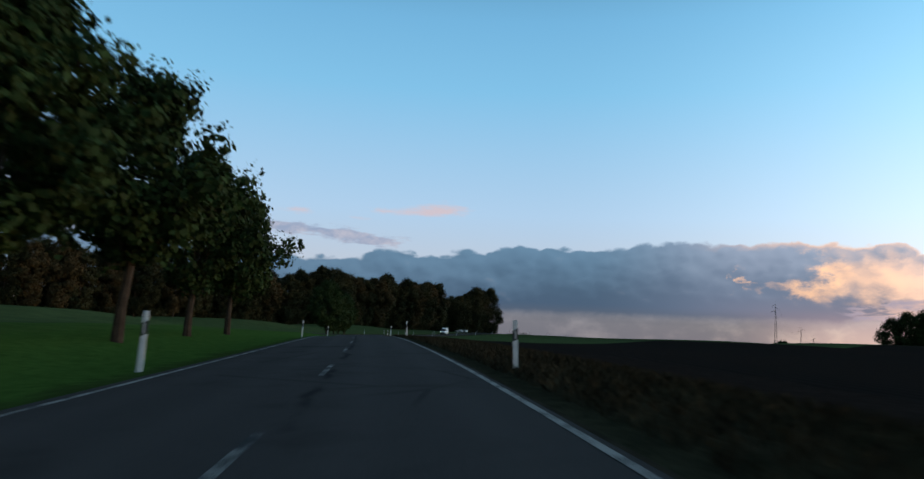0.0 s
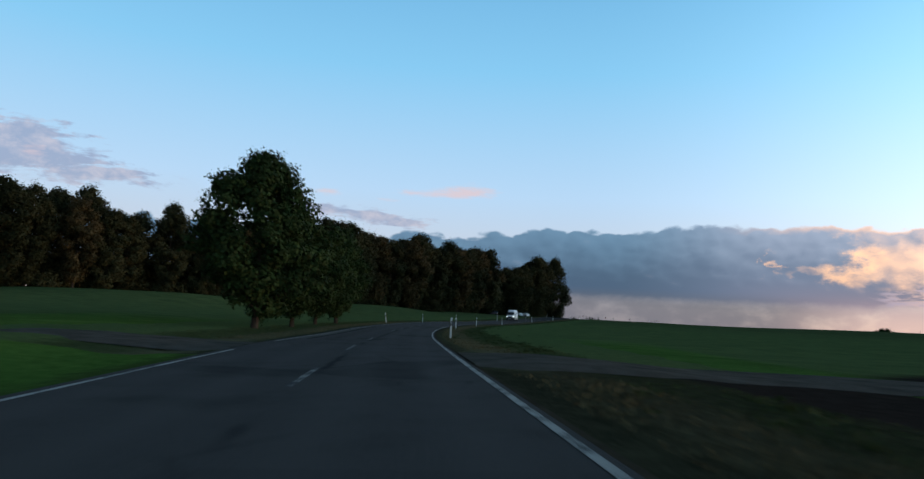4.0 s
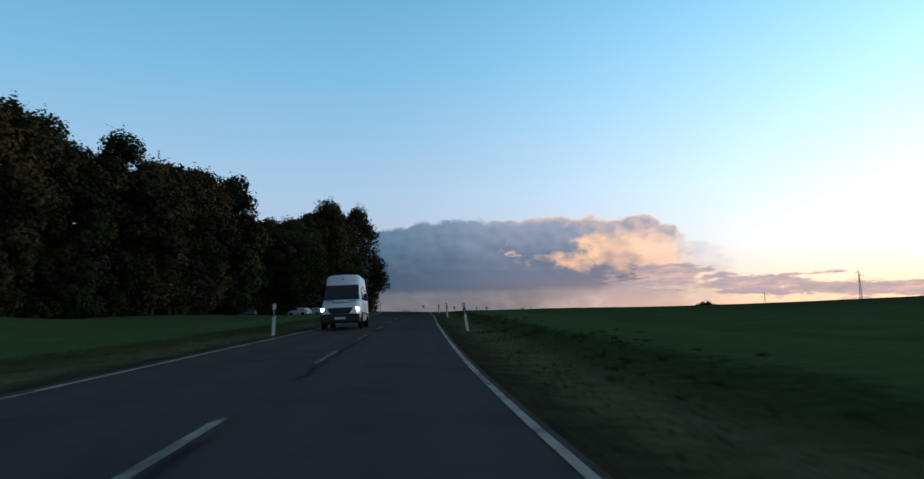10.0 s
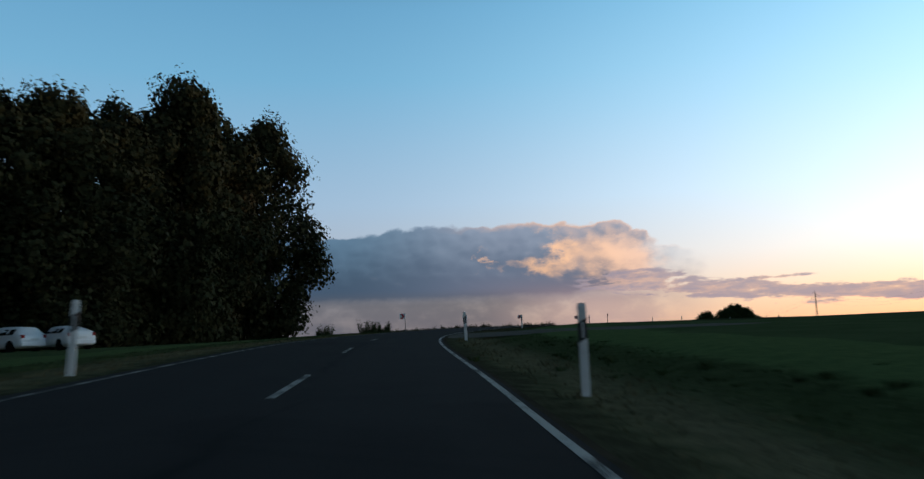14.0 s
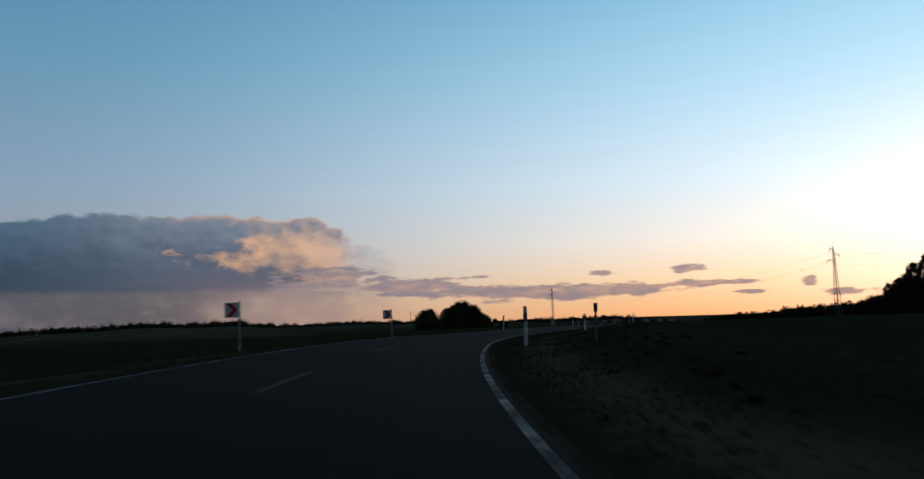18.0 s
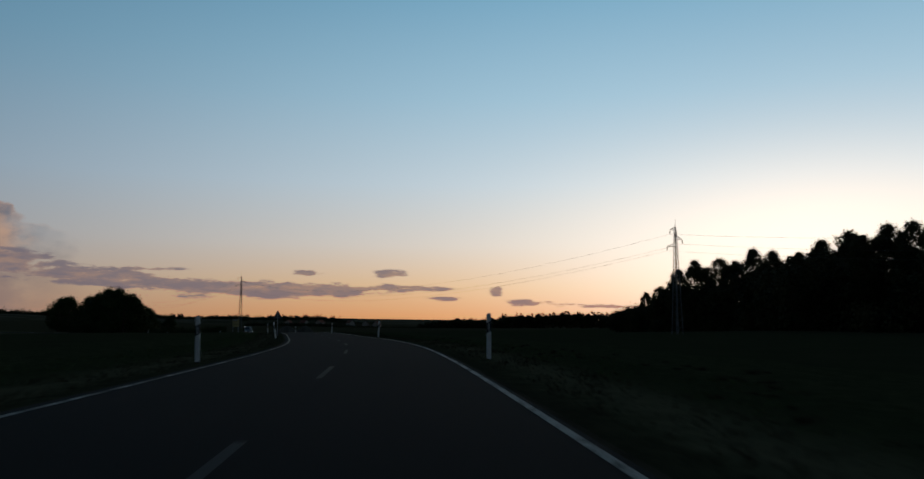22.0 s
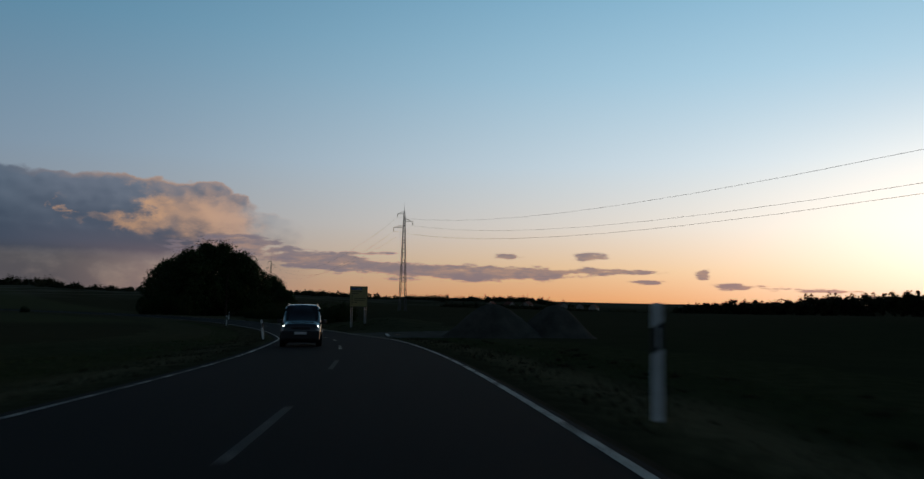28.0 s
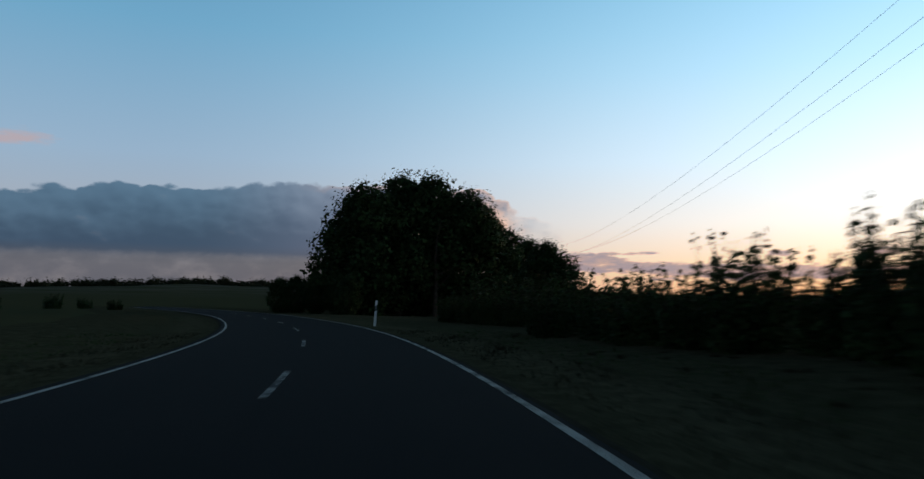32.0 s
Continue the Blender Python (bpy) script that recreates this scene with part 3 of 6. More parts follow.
M_HEAP = material("crushed_stone", (0.105, 0.092, 0.076), 0.95, (0.052, 0.046, 0.038), 0.7, 12.0, 0.7, 1.0, coords="Position", reach=0.06)
M_WATER = plain("puddle_water", (0.02, 0.02, 0.02), 0.03)
M_BLADE = material("grass_blades", (0.056, 0.078, 0.028), 0.85, (0.030, 0.044, 0.016), 0.5, 6.0, 0.0, 1.0, piece=0.6, coords="Position")
M_DRY = material("dry_grass", (0.130, 0.114, 0.064), 0.9, (0.062, 0.056, 0.030), 0.6, 6.0, 0.0, 1.0, piece=0.5, coords="Position")
M_DEAD = material("dead_grass", (0.050, 0.044, 0.027), 0.95, (0.022, 0.020, 0.013), 0.6, 6.0, 0.0, 1.0, piece=0.5, coords="Position")
M_BARK = material("bark", (0.085, 0.065, 0.048), 0.95, (0.030, 0.024, 0.019), 2.0, 24.0, 0.8, 1.0, reach=0.03)
M_LEAF = material("green_leaves", (0.038, 0.062, 0.019), 0.7, (0.014, 0.026, 0.009), 0.35, 4.0, 0.0, 1.0, piece=0.7, coords="Position")
M_LEAF_WOOD = material("woodland_leaves", (0.052, 0.050, 0.022), 0.75, (0.012, 0.016, 0.007), 0.085, 0.8, 0.0, 1.5, piece=0.22, coords="Position")
M_LEAF_RUST = material("turning_leaves", (0.084, 0.060, 0.027), 0.75, (0.027, 0.025, 0.011), 0.12, 0.8, 0.0, 1.4, piece=0.22, coords="Position")
M_WHITE = material("white_plastic", (0.74, 0.74, 0.72), 0.5, (0.50, 0.50, 0.47), 3.0, 40.0, 0.05, 0.8)
M_BLACK = plain("black_plastic", (0.012, 0.012, 0.013), 0.5)
M_REFLECT = plain("reflector", (0.45, 0.45, 0.44), 0.2)
M_AMBER = plain("amber_reflector", (0.75, 0.30, 0.04), 0.25)
M_RED = plain("sign_red", (0.55, 0.02, 0.03), 0.45)
M_SIGN = plain("sign_white", (0.78, 0.78, 0.76), 0.45)
M_YELLOW = material("sign_yellow", (0.44, 0.34, 0.14), 0.5, (0.34, 0.26, 0.10), 1.0, 20.0, 0.0, 0.6)
M_BLUE = plain("sign_blue", (0.09, 0.13, 0.24), 0.55)
M_LETTER = material("faded_lettering", (0.17, 0.13, 0.06), 0.6, (0.10, 0.08, 0.04), 2.0, 20.0, 0.0, 0.8)
M_EMBLEM = plain("faded_emblem", (0.34, 0.36, 0.38), 0.5)
M_STEEL = material("galvanised_steel", (0.34, 0.35, 0.36), 0.5, (0.20, 0.21, 0.22), 4.0, 40.0, 0.05, 1.0, metal=0.7)
M_LATTICE = material("weathered_steel", (0.13, 0.13, 0.13), 0.65, (0.07, 0.07, 0.07), 1.0, 12.0, 0.0, 1.0, metal=0.5)
M_CABLE = plain("cable", (0.06, 0.06, 0.06), 0.6, 0.6)
M_CERAMIC = plain("insulator_brown", (0.10, 0.05, 0.03), 0.25)
M_VAN = material("white_car_paint", (0.80, 0.80, 0.80), 0.32, (0.72, 0.73, 0.73), 0.8, 30.0, 0.0, 0.6)
M_DARKCAR = plain("dark_car_paint", (0.010, 0.011, 0.014), 0.10, glass=True)
M_GLASS = plain("tinted_glass", (0.012, 0.014, 0.017), 0.06, glass=True)
M_TYRE = material("tyre_rubber", (0.014, 0.014, 0.014), 0.95, (0.008, 0.008, 0.008), 3.0, 40.0, 0.1)
M_WHEEL = material("painted_wheel", (0.045, 0.045, 0.047), 0.75, (0.03, 0.03, 0.03), 3.0, 40.0, 0.05)
M_RIM = plain("alloy_rim", (0.35, 0.35, 0.36), 0.35, 0.8)
M_LAMP = plain("headlamp_light", (1.0, 0.95, 0.82), 0.2, 0.0, 14.0)
M_LAMP_OFF = plain("lamp_glass", (0.45, 0.46, 0.48), 0.1)
M_PLATE = plain("plate_white", (0.65, 0.65, 0.63), 0.5)
M_REDLAMP = plain("tail_lamp_red", (0.25, 0.01, 0.01), 0.2)
M_PLASTER = material("house_plaster", (0.34, 0.31, 0.27), 0.9, (0.26, 0.24, 0.21), 0.5, 8.0, 0.1, 0.8)
M_TILES = material("roof_tiles", (0.17, 0.07, 0.05), 0.85, (0.09, 0.045, 0.035), 0.6, 6.0, 0.2, 1.0)

# ---- building helpers ----
def link(name, verts, faces, mat=None, parent=None, smooth=False, label="", uv=None):
    """One mesh object from vertices and faces."""
    me = bpy.data.meshes.new(name)
    me.from_pydata([tuple(v) for v in verts], [], [tuple(f) for f in faces])
    for m in mat if isinstance(mat, (list, tuple)) else [mat]:
        me.materials.append(m)
    if smooth:
        me.polygons.foreach_set("use_smooth", [True] * len(me.polygons))
    if uv is not None:
        layer = me.uv_layers.new(name="UVMap")
        idx = np.zeros(len(me.loops), dtype=np.int32)
        me.loops.foreach_get("vertex_index", idx)
        layer.data.foreach_set("uv", np.asarray(uv, float)[idx].ravel())
    ob = new(name, me)
    if parent:
        ob.parent = parent
    if label:
        ob["label"] = label
    return ob


def part(name, bm, mat, parent=None, label="", smooth=False):
    me = bpy.data.meshes.new(name)
    bm.to_mesh(me)
    bm.free()
    for m in mat if isinstance(mat, (list, tuple)) else [mat]:
        me.materials.append(m)
    if smooth:
        me.polygons.foreach_set("use_smooth", [True] * len(me.polygons))
    ob = new(name, me)
    if parent:
        ob.parent = parent
    if label:
        ob["label"] = label
    return ob


def thing(name, label, category, group="", m=None, kind=""):
    ob = new(name)
    ob.empty_display_size = 0.2
    if m is not None:
        ob.matrix_basis = m
    return tagged(ob, label, category, group, kind)


def box(bm, x0, x1, y0, y1, z0, z1, bevel=0.0, m=None, index=0):
    """A box added to bm, its edges rounded by bevel."""
    made = bmesh.ops.create_cube(bm, size=1.0)["verts"]
    for v in made:
        v.co = Vector(((x0 + x1) / 2 + v.co.x * (x1 - x0), (y0 + y1) / 2 + v.co.y * (y1 - y0), (z0 + z1) / 2 + v.co.z * (z1 - z0)))
    faces = list({f for v in made for f in v.link_faces})
    if bevel:
        edges = list({e for v in made for e in v.link_edges})
        out = bmesh.ops.bevel(bm, geom=edges, offset=bevel, segments=2, affect="EDGES", profile=0.5)
        made = list({v for f in out["faces"] for v in f.verts} | {v for v in made if v.is_valid})
    if m is not None:
        bmesh.ops.transform(bm, matrix=m, verts=[v for v in made if v.is_valid])
    return made


def tube(bm, a, b, r0, r1=None, sides=8, caps=True):
    """A tapered round bar from a to b."""
    a, b = Vector(a), Vector(b)
    r1 = r0 if r1 is None else r1
    q = (b - a).to_track_quat("Z", "Y")
    rings = []
    for p, r in ((a, r0), (b, r1)):
        rings.append([bm.verts.new(p + q @ Vector((r * math.cos(k * math.tau / sides), r * math.sin(k * math.tau / sides), 0))) for k in range(sides)])
    for k in range(sides):
        bm.faces.new((rings[0][k], rings[0][(k + 1) % sides], rings[1][(k + 1) % sides], rings[1][k]))
    if caps:
        bm.faces.new(rings[0][::-1])
        bm.faces.new(rings[1])


def prism(bm, outline, y0, y1):
    """An outline of x, z points pushed from y0 to y1."""
    a = [bm.verts.new((x, y0, z)) for x, z in outline]
    b = [bm.verts.new((x, y1, z)) for x, z in outline]
    n = len(outline)
    bm.faces.new(a)
    bm.faces.new(b[::-1])
    for k in range(n):
        bm.faces.new((a[k], b[k], b[(k + 1) % n], a[(k + 1) % n]))
    bmesh.ops.recalc_face_normals(bm, faces=bm.faces[:])


def strip(name, s_values, lats, heights, mat, parent=None, kind="", label="", uv=False, category=""):
    """A ribbon along the road: one row of vertices for each s, at the given lats; heights(s, lats) gives z."""
    rows, cols = len(s_values), len(lats)
    verts, coords = [], []
    for s in s_values:
        p = place(np.full(cols, s), np.asarray(lats, float))
        z = heights(np.full(cols, s), np.asarray(lats, float))
        for k in range(cols):
            verts.append((p[k, 0], p[k, 1], z[k]))
            coords.append(((lats[k] + 3.6) / 7.2, s * 0.1))
    faces = [(i * cols + j, i * cols + j + 1, (i + 1) * cols + j + 1, (i + 1) * cols + j) for i in range(rows - 1) for j in range(cols - 1)]
    if lats[0] < lats[-1]:
        faces = [f[::-1] for f in faces]
    ob = link(name, verts, faces, mat, parent, True, label, coords if uv else None)
    return tagged(ob, label, category, "", kind) if kind else ob


# ---- ground, road and roadside ----
def ticks(low, high, step, reach, grow):
    core = list(np.arange(low, high + step / 2, step))
    a, b, d = [], [], step
    x = low
    while x > -reach:
        d *= grow
        x -= d
        a.append(x)
    x, d = high, step
    while x < reach:
        d *= grow
        x += d
        b.append(x)
    return np.array(a[::-1] + core + b)


def ground_sheet():
    gx, gy = ticks(-110, 400, 4.0, 4200, 1.16), ticks(-30, 900, 4.0, 4400, 1.16)
    xx, yy = np.meshgrid(gx, gy)
    zz = land(xx, yy)
    near = np.full(xx.shape, 1e9)
    for x, y in centre[::2, :2]:
        near = np.minimum(near, (xx - x) ** 2 + (yy - y) ** 2)
    dip = np.clip((13.0 - np.sqrt(near)) / 4.5, 0, 1)
    zz = zz - 0.75 * dip
    zz += np.where(near > 400, 0.12 * np.sin(xx * 0.13 + 2 * np.sin(yy * 0.05)) * np.sin(yy * 0.11), 0)
    n, m = zz.shape
    ids = np.arange(n * m).reshape(n, m)
    faces = np.stack([ids[:-1, :-1], ids[:-1, 1:], ids[1:, 1:], ids[1:, :-1]], -1).reshape(-1, 4)
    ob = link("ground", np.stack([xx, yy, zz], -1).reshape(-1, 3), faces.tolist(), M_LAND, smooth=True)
    tagged(ob, "gently rolling farmland with grass and ploughed soil", "ground", "", "structure")


ground_sheet()
S_ALL = np.arange(0.0, ROAD_END, 2.0)
S_ALL = np.r_[S_ALL, ROAD_END]
rng = np.random.default_rng(3)


def road_z(s, lat):
    return place(s, lat)[..., 2] + 0.02 - 0.010 * np.clip(np.abs(lat) - 3.3, 0, 1)


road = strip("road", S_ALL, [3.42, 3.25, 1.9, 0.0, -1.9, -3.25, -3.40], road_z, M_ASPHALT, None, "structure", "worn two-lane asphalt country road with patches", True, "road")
for side, name in ((1, "verge_left"), (-1, "verge_right")):
    lats = [side * v for v in (3.36, 3.75, 4.6, 5.4, 6.2, 7.0, 8.2, 9.6, 11.5, 14.0)]
    parts_of_way = [(S_ALL, M_VERGE)] if side < 0 else [(S_ALL[S_ALL <= 194], M_LAWN), (S_ALL[S_ALL >= 194], M_VERGE)]
    for ss, mat in parts_of_way:
        strip(name, ss, lats, lambda s, lat: verge_z(s, lat) - np.clip(np.abs(lat) - 11.0, 0, 3) * 0.02 + 0.03 * np.sin(s * 0.9 + lat * 2.1) * (np.abs(lat) > 4), mat, None, "structure", "mown grass verge falling to a shallow ditch", True, "verge")
for side in (1, -1):
    strip("shoulder", S_ALL, [side * 3.37, side * 3.56], lambda s, lat: verge_z(s, lat) + 0.03 - 0.02 * (np.abs(lat) > 3.5), M_EDGE, road, "", "crumbling soil edge")


def edge_lines():
    gaps = {1: [(196, 203)], -1: []}
    for side in (1, -1):
        stops = sorted([0.0, ROAD_END] + [v for gap in gaps[side] for v in gap])
        pieces = []
        for a, b in zip(stops[::2], stops[1::2]):
            count = math.ceil((b - a) / 40.0)
            pieces += [(a + (b - a) * k / count, a + (b - a) * (k + 1) / count) for k in range(count)]
        for start, stop in pieces:
            strip("edge_line", np.r_[np.arange(start, stop, 2.0), stop], [3.21, 3.10] if side > 0 else [-3.20, -3.31], lambda s, lat: road_z(s, lat) + 0.005, M_WORN if (side > 0 and 430 < start < 760) or 495 < start < 580 else M_LINE, road)


def centre_dashes():
    s = 4.4
    while s < ROAD_END - 9:
        q0 = s + np.interp(s, [0, 125, 210, 283, 345, 395, 430, 470, 512, 640, 678, 740, 808], [0, -0.8, 0.8, 2.5, 2.0, -0.2, -0.5, 1.5, 4.0, 4.0, 1.7, 0.5, -0.4])
        if not 213 < s < 226:
            strip("lane_dash", np.arange(q0, q0 + 4.01, 1.0), [0.0, -0.12], lambda q, lat: road_z(q, lat) + 0.005, M_FAINT if 480 < s < 790 else M_DASH, road)
        s += 12.0


edge_lines()
centre_dashes()
strip("edge_patch", np.arange(207.0, 246.1, 1.0), [3.06, 2.55], lambda s, lat: road_z(s, lat) + 0.004, material("pale_patch", (0.155, 0.145, 0.135), 0.9, (0.085, 0.078, 0.072), 0.8, 50.0, 0.3, 1.0, coords="Position"), road, "", "pale worn strip along the edge line")
strip("edge_seam", np.arange(207.0, 246.1, 1.0), [2.55, 2.40], lambda s, lat: road_z(s, lat) + 0.004, material("tar_seam", (0.020, 0.018, 0.018), 0.9, (0.012, 0.011, 0.011), 0.8, 30.0, 0.3, 1.0, coords="Position"), road, "", "dark tarred seam")


def apron(name, s0, s1, lat0, lat1, label, mat):
    """A gravelled way in: a sheet that widens from the road into the field."""
    ss = np.arange(s0, s1 + 0.01, 1.0)
    n = 9
    verts, faces = [], []
    for i, s in enumerate(ss):
        for j in range(n):
            lat = lat0 + (lat1 - lat0) * j / (n - 1)
            pinch = 1.0 - 0.35 * j / (n - 1)
            q = (s0 + s1) / 2 + (s - (s0 + s1) / 2) * pinch
            p = place(q, lat)
            z = float(verge_z(q, lat)) if abs(lat) < 9.5 else float(land(p[0], p[1]))
            fill = 0.10 * math.exp(-((abs(lat) - 6.4) / 1.4) ** 2)
            sunk = 0.09 if i in (0, len(ss) - 1) or j == n - 1 else 0.0
            verts.append((p[0], p[1], z - sunk + 0.045 + fill + 0.015 * math.sin(3 * s + 2 * lat)))
    for i in range(len(ss) - 1):
        for j in range(n - 1):
            faces.append((i * n + j, i * n + j + 1, (i + 1) * n + j + 1, (i + 1) * n + j))
    tagged(link(name, verts, faces, mat, smooth=True), label, "track", "", "structure")


apron("field_track", 190, 198, -3.5, -22, "gravel way into the field beside the road", M_GRAVEL)
apron("field_track", 196, 203, 3.5, 12, "gravel way into the meadow beside the road", M_GRAVEL)
apron("field_track", 480, 491.8, -3.5, -24, "pale gravel way into the field", M_GRAVEL_PALE)
apron("gravel_yard", 819, 837, -3.5, -14, "muddy gravel yard beside the road", M_GRAVEL)

# ---- trees and undergrowth ----
def leaf_quads(rng, middles, radii, count, size, droop=0.25, sprays=0.3):
    """Leaf blades scattered in round clumps, a share of them on thin sprays that reach out of the clump. Returns vertices and faces."""
    which = rng.choice(len(middles), count, p=radii**2 / (radii**2).sum())
    way = rng.normal(size=(count, 3))
    way /= np.linalg.norm(way, axis=1, keepdims=True)
    far = radii[which] * rng.uniform(0.40, 1.05, count) ** 0.6
    at = middles[which] + way * far[:, None] * np.array([1, 1, 0.85])
    long = size * rng.uniform(0.6, 1.4, count)[:, None]
    twigs = rng.normal(size=(len(middles), 6, 3)) + np.array([0, 0, 0.45])
    twigs /= np.linalg.norm(twigs, axis=2, keepdims=True)
    outer = rng.random(count) < sprays
    pick = twigs[which, rng.integers(0, 6, count)]
    reach = rng.uniform(0.75, 1.0, count) + 0.55 * rng.random(count) ** 1.6
    along = middles[which] + pick * (radii[which] * reach)[:, None] + rng.normal(size=(count, 3)) * (0.10 * radii[which])[:, None]
    at = np.where(outer[:, None], along, at)
    way = np.where(outer[:, None], pick, way)
    long = np.where(outer[:, None], long * 0.62, long)
    face = way + rng.normal(size=(count, 3)) * 0.45 + np.array([0, 0, 0.25])
    face /= np.linalg.norm(face, axis=1, keepdims=True)
    tip = rng.normal(size=(count, 3)) * 0.7 + way * 0.35 - np.array([0, 0, droop])
    tip -= (tip * face).sum(1, keepdims=True) * face
    tip /= np.linalg.norm(tip, axis=1, keepdims=True)
    side = np.cross(tip, face)
    wide = long * rng.uniform(0.32, 0.55, count)[:, None]
    verts = np.stack([at - tip * long * 0.5, at + side * wide, at + tip * long * 0.6, at - side * wide], 1).reshape(-1, 3)
    faces = np.arange(count * 4).reshape(-1, 4)
    return verts, faces


def mesh_from(name, verts, faces, mats):
    me = bpy.data.meshes.new(name)
    me.vertices.add(len(verts))
    me.vertices.foreach_set("co", np.asarray(verts, np.float32).ravel())
    n, k = faces.shape
    me.loops.add(n * k)
    me.loops.foreach_set("vertex_index", faces.astype(np.int32).ravel())
    me.polygons.add(n)
    me.polygons.foreach_set("loop_start", np.arange(0, n * k, k, dtype=np.int32))
    me.update(calc_edges=True)
    for m in mats:
        me.materials.append(m)
    return me


def clump_plan(rng, height, base, radius, count, shape, lump=(0.15, 0.30)):
    """Middles and radii of the leaf clumps of a crown. shape: widest place, 0 at its foot to 1 at its top."""
    middles, radii = [], []
    lobes = rng.uniform(0, math.tau, 3)
    while len(middles) < count:
        h = rng.uniform(0, 1)
        swell = (h / shape) ** 0.55 if h < shape else ((1 - h) / (1 - shape)) ** 0.6
        turn = rng.uniform(0, math.tau)
        uneven = 1 + 0.16 * math.sin(2 * turn + lobes[0]) + 0.14 * math.sin(3 * turn + lobes[1] + 4 * h) + 0.10 * math.sin(5 * turn + lobes[2])
        r = radius * swell * uneven * rng.uniform(0.25, 1.0) ** 0.5
        size = radius * rng.uniform(*lump)
        middles.append((r * math.cos(turn), r * math.sin(turn), base + h * (height - base)))
        radii.append(size)
    return np.array(middles), np.array(radii)


def tree_meshes(seed, height, base, radius, clumps, leaves, size, shape=0.42, trunk=0.18, mats=None, stems=1, lump=(0.15, 0.30), sprays=0.3):
    """Trunk with limbs, and crown, as two meshes."""
    rng = np.random.default_rng(seed)
    middles, radii = clump_plan(rng, height, base, radius, clumps, shape, lump)
    verts, faces = leaf_quads(rng, middles, radii, leaves, size, 0.25, sprays)
    crown = mesh_from("crown", verts, faces, mats or [M_LEAF])
    bm = bmesh.new()
    for k in range(stems):
        lean = Vector((rng.normal() * 0.03, rng.normal() * 0.03, 1))
        foot = Vector((0, 0, -0.4)) if stems == 1 else Vector((rng.normal() * radius * 0.25, rng.normal() * radius * 0.25, -0.4))
        points = [foot]
        reach = height * 0.82
        for q in range(1, 6):
            points.append(foot + lean * (reach * q / 5) + Vector((rng.normal() * 0.05 * q, rng.normal() * 0.05 * q, 0)))
        widths = [trunk * (1.25, 0.92, 0.74, 0.52, 0.30, 0.08)[q] for q in range(6)]
        for q in range(5):
            tube(bm, points[q], points[q + 1], widths[q], widths[q + 1], 8, q in (0, 4))
        picks = rng.permutation(len(middles))[: max(10, 22 // stems)]
        for j in picks:
            end = Vector(middles[j])
            h = max(base * 0.85, end.z - (end.xy - foot.xy).length * rng.uniform(0.5, 1.0))
            f = min(0.95, max(0.05, (h - foot.z) / reach))
            a = points[0].lerp(points[5], f)
            w0 = trunk * (1 - f) * 0.5 + 0.015
            mid = a.lerp(end, 0.5) + Vector((rng.normal() * 0.12, rng.normal() * 0.12, -0.06 * (end - a).length))
            tube(bm, a, mid, w0, w0 * 0.6, 5, False)
            tube(bm, mid, end, w0 * 0.6, 0.012, 5, False)
    wood = bpy.data.meshes.new("trunk")
    bm.to_mesh(wood)
    bm.free()
    wood.materials.append(M_BARK)
    return wood, crown


def tree(name, meshes, x, y, scale=1.0, turn=0.0, label="", group="", tall=1.0, sink=0.0, category="tree"):
    ob = thing(name, label, category, group, pose(x, y, ground_at(x, y) - sink, 0, 0, turn) @ Matrix.Diagonal((scale, scale, scale * tall, 1)))
    for part_name, me in zip(("trunk", "crown"), meshes):
        p = new(part_name, me)
        p.parent = ob
    return ob


rng = np.random.default_rng(11)
avenue = [tree_meshes(20 + k, 9.6, (3.0, 3.4, 2.8, 1.3, 1.5, 1.2)[k], 3.8, 100, (17000, 17000, 17000, 34000, 34000, 34000)[k], 0.25 if k < 3 else 0.20, 0.42, 0.20) for k in range(6)]
# two short rows of young lime trees on the left of the road
AVENUE = [(80, 8.6, 0.95), (90.5, 8.5, 1.05), (102, 8.5, 0.98), (113, 8.3, 0.95), (70.5, 8.9, 0.84), (222, 8.0, 1.10), (231.5, 7.4, 0.86), (243, 7.6, 0.84), (254, 7.4, 0.98)]
for k, (s, lat, size) in enumerate(AVENUE):
    p = place(s, lat)
    tree("roadside_tree", avenue[k % 3 + (3 if 200 < s else 0)], p[0], p[1], size, 77 * k, "dark green broadleaf tree on the grass verge", "roadside trees")

# the wood on the left: edge from the open field to the bend
WOOD_EDGE = [(-230, 120), (-170, 190), (-128, 240), (-92, 292), (-60, 345), (-31, 392), (-14, 432), (8, 468)]
BOUGHS = dict(lump=(0.20, 0.36), sprays=0.16)
forest_kinds = [
    tree_meshes(41, 27, 2.0, 7.0, 100, 15000, 0.56, 0.58, 0.30, [M_LEAF_WOOD], **BOUGHS),
    tree_meshes(42, 26, 2.5, 6.6, 95, 14000, 0.54, 0.55, 0.28, [M_LEAF_RUST], **BOUGHS),
    tree_meshes(43, 28, 2.5, 6.8, 100, 15000, 0.56, 0.62, 0.30, [M_LEAF_WOOD], **BOUGHS),
    tree_meshes(44, 24, 1.0, 6.2, 90, 14000, 0.54, 0.50, 0.28, [M_LEAF_WOOD], **BOUGHS),
]
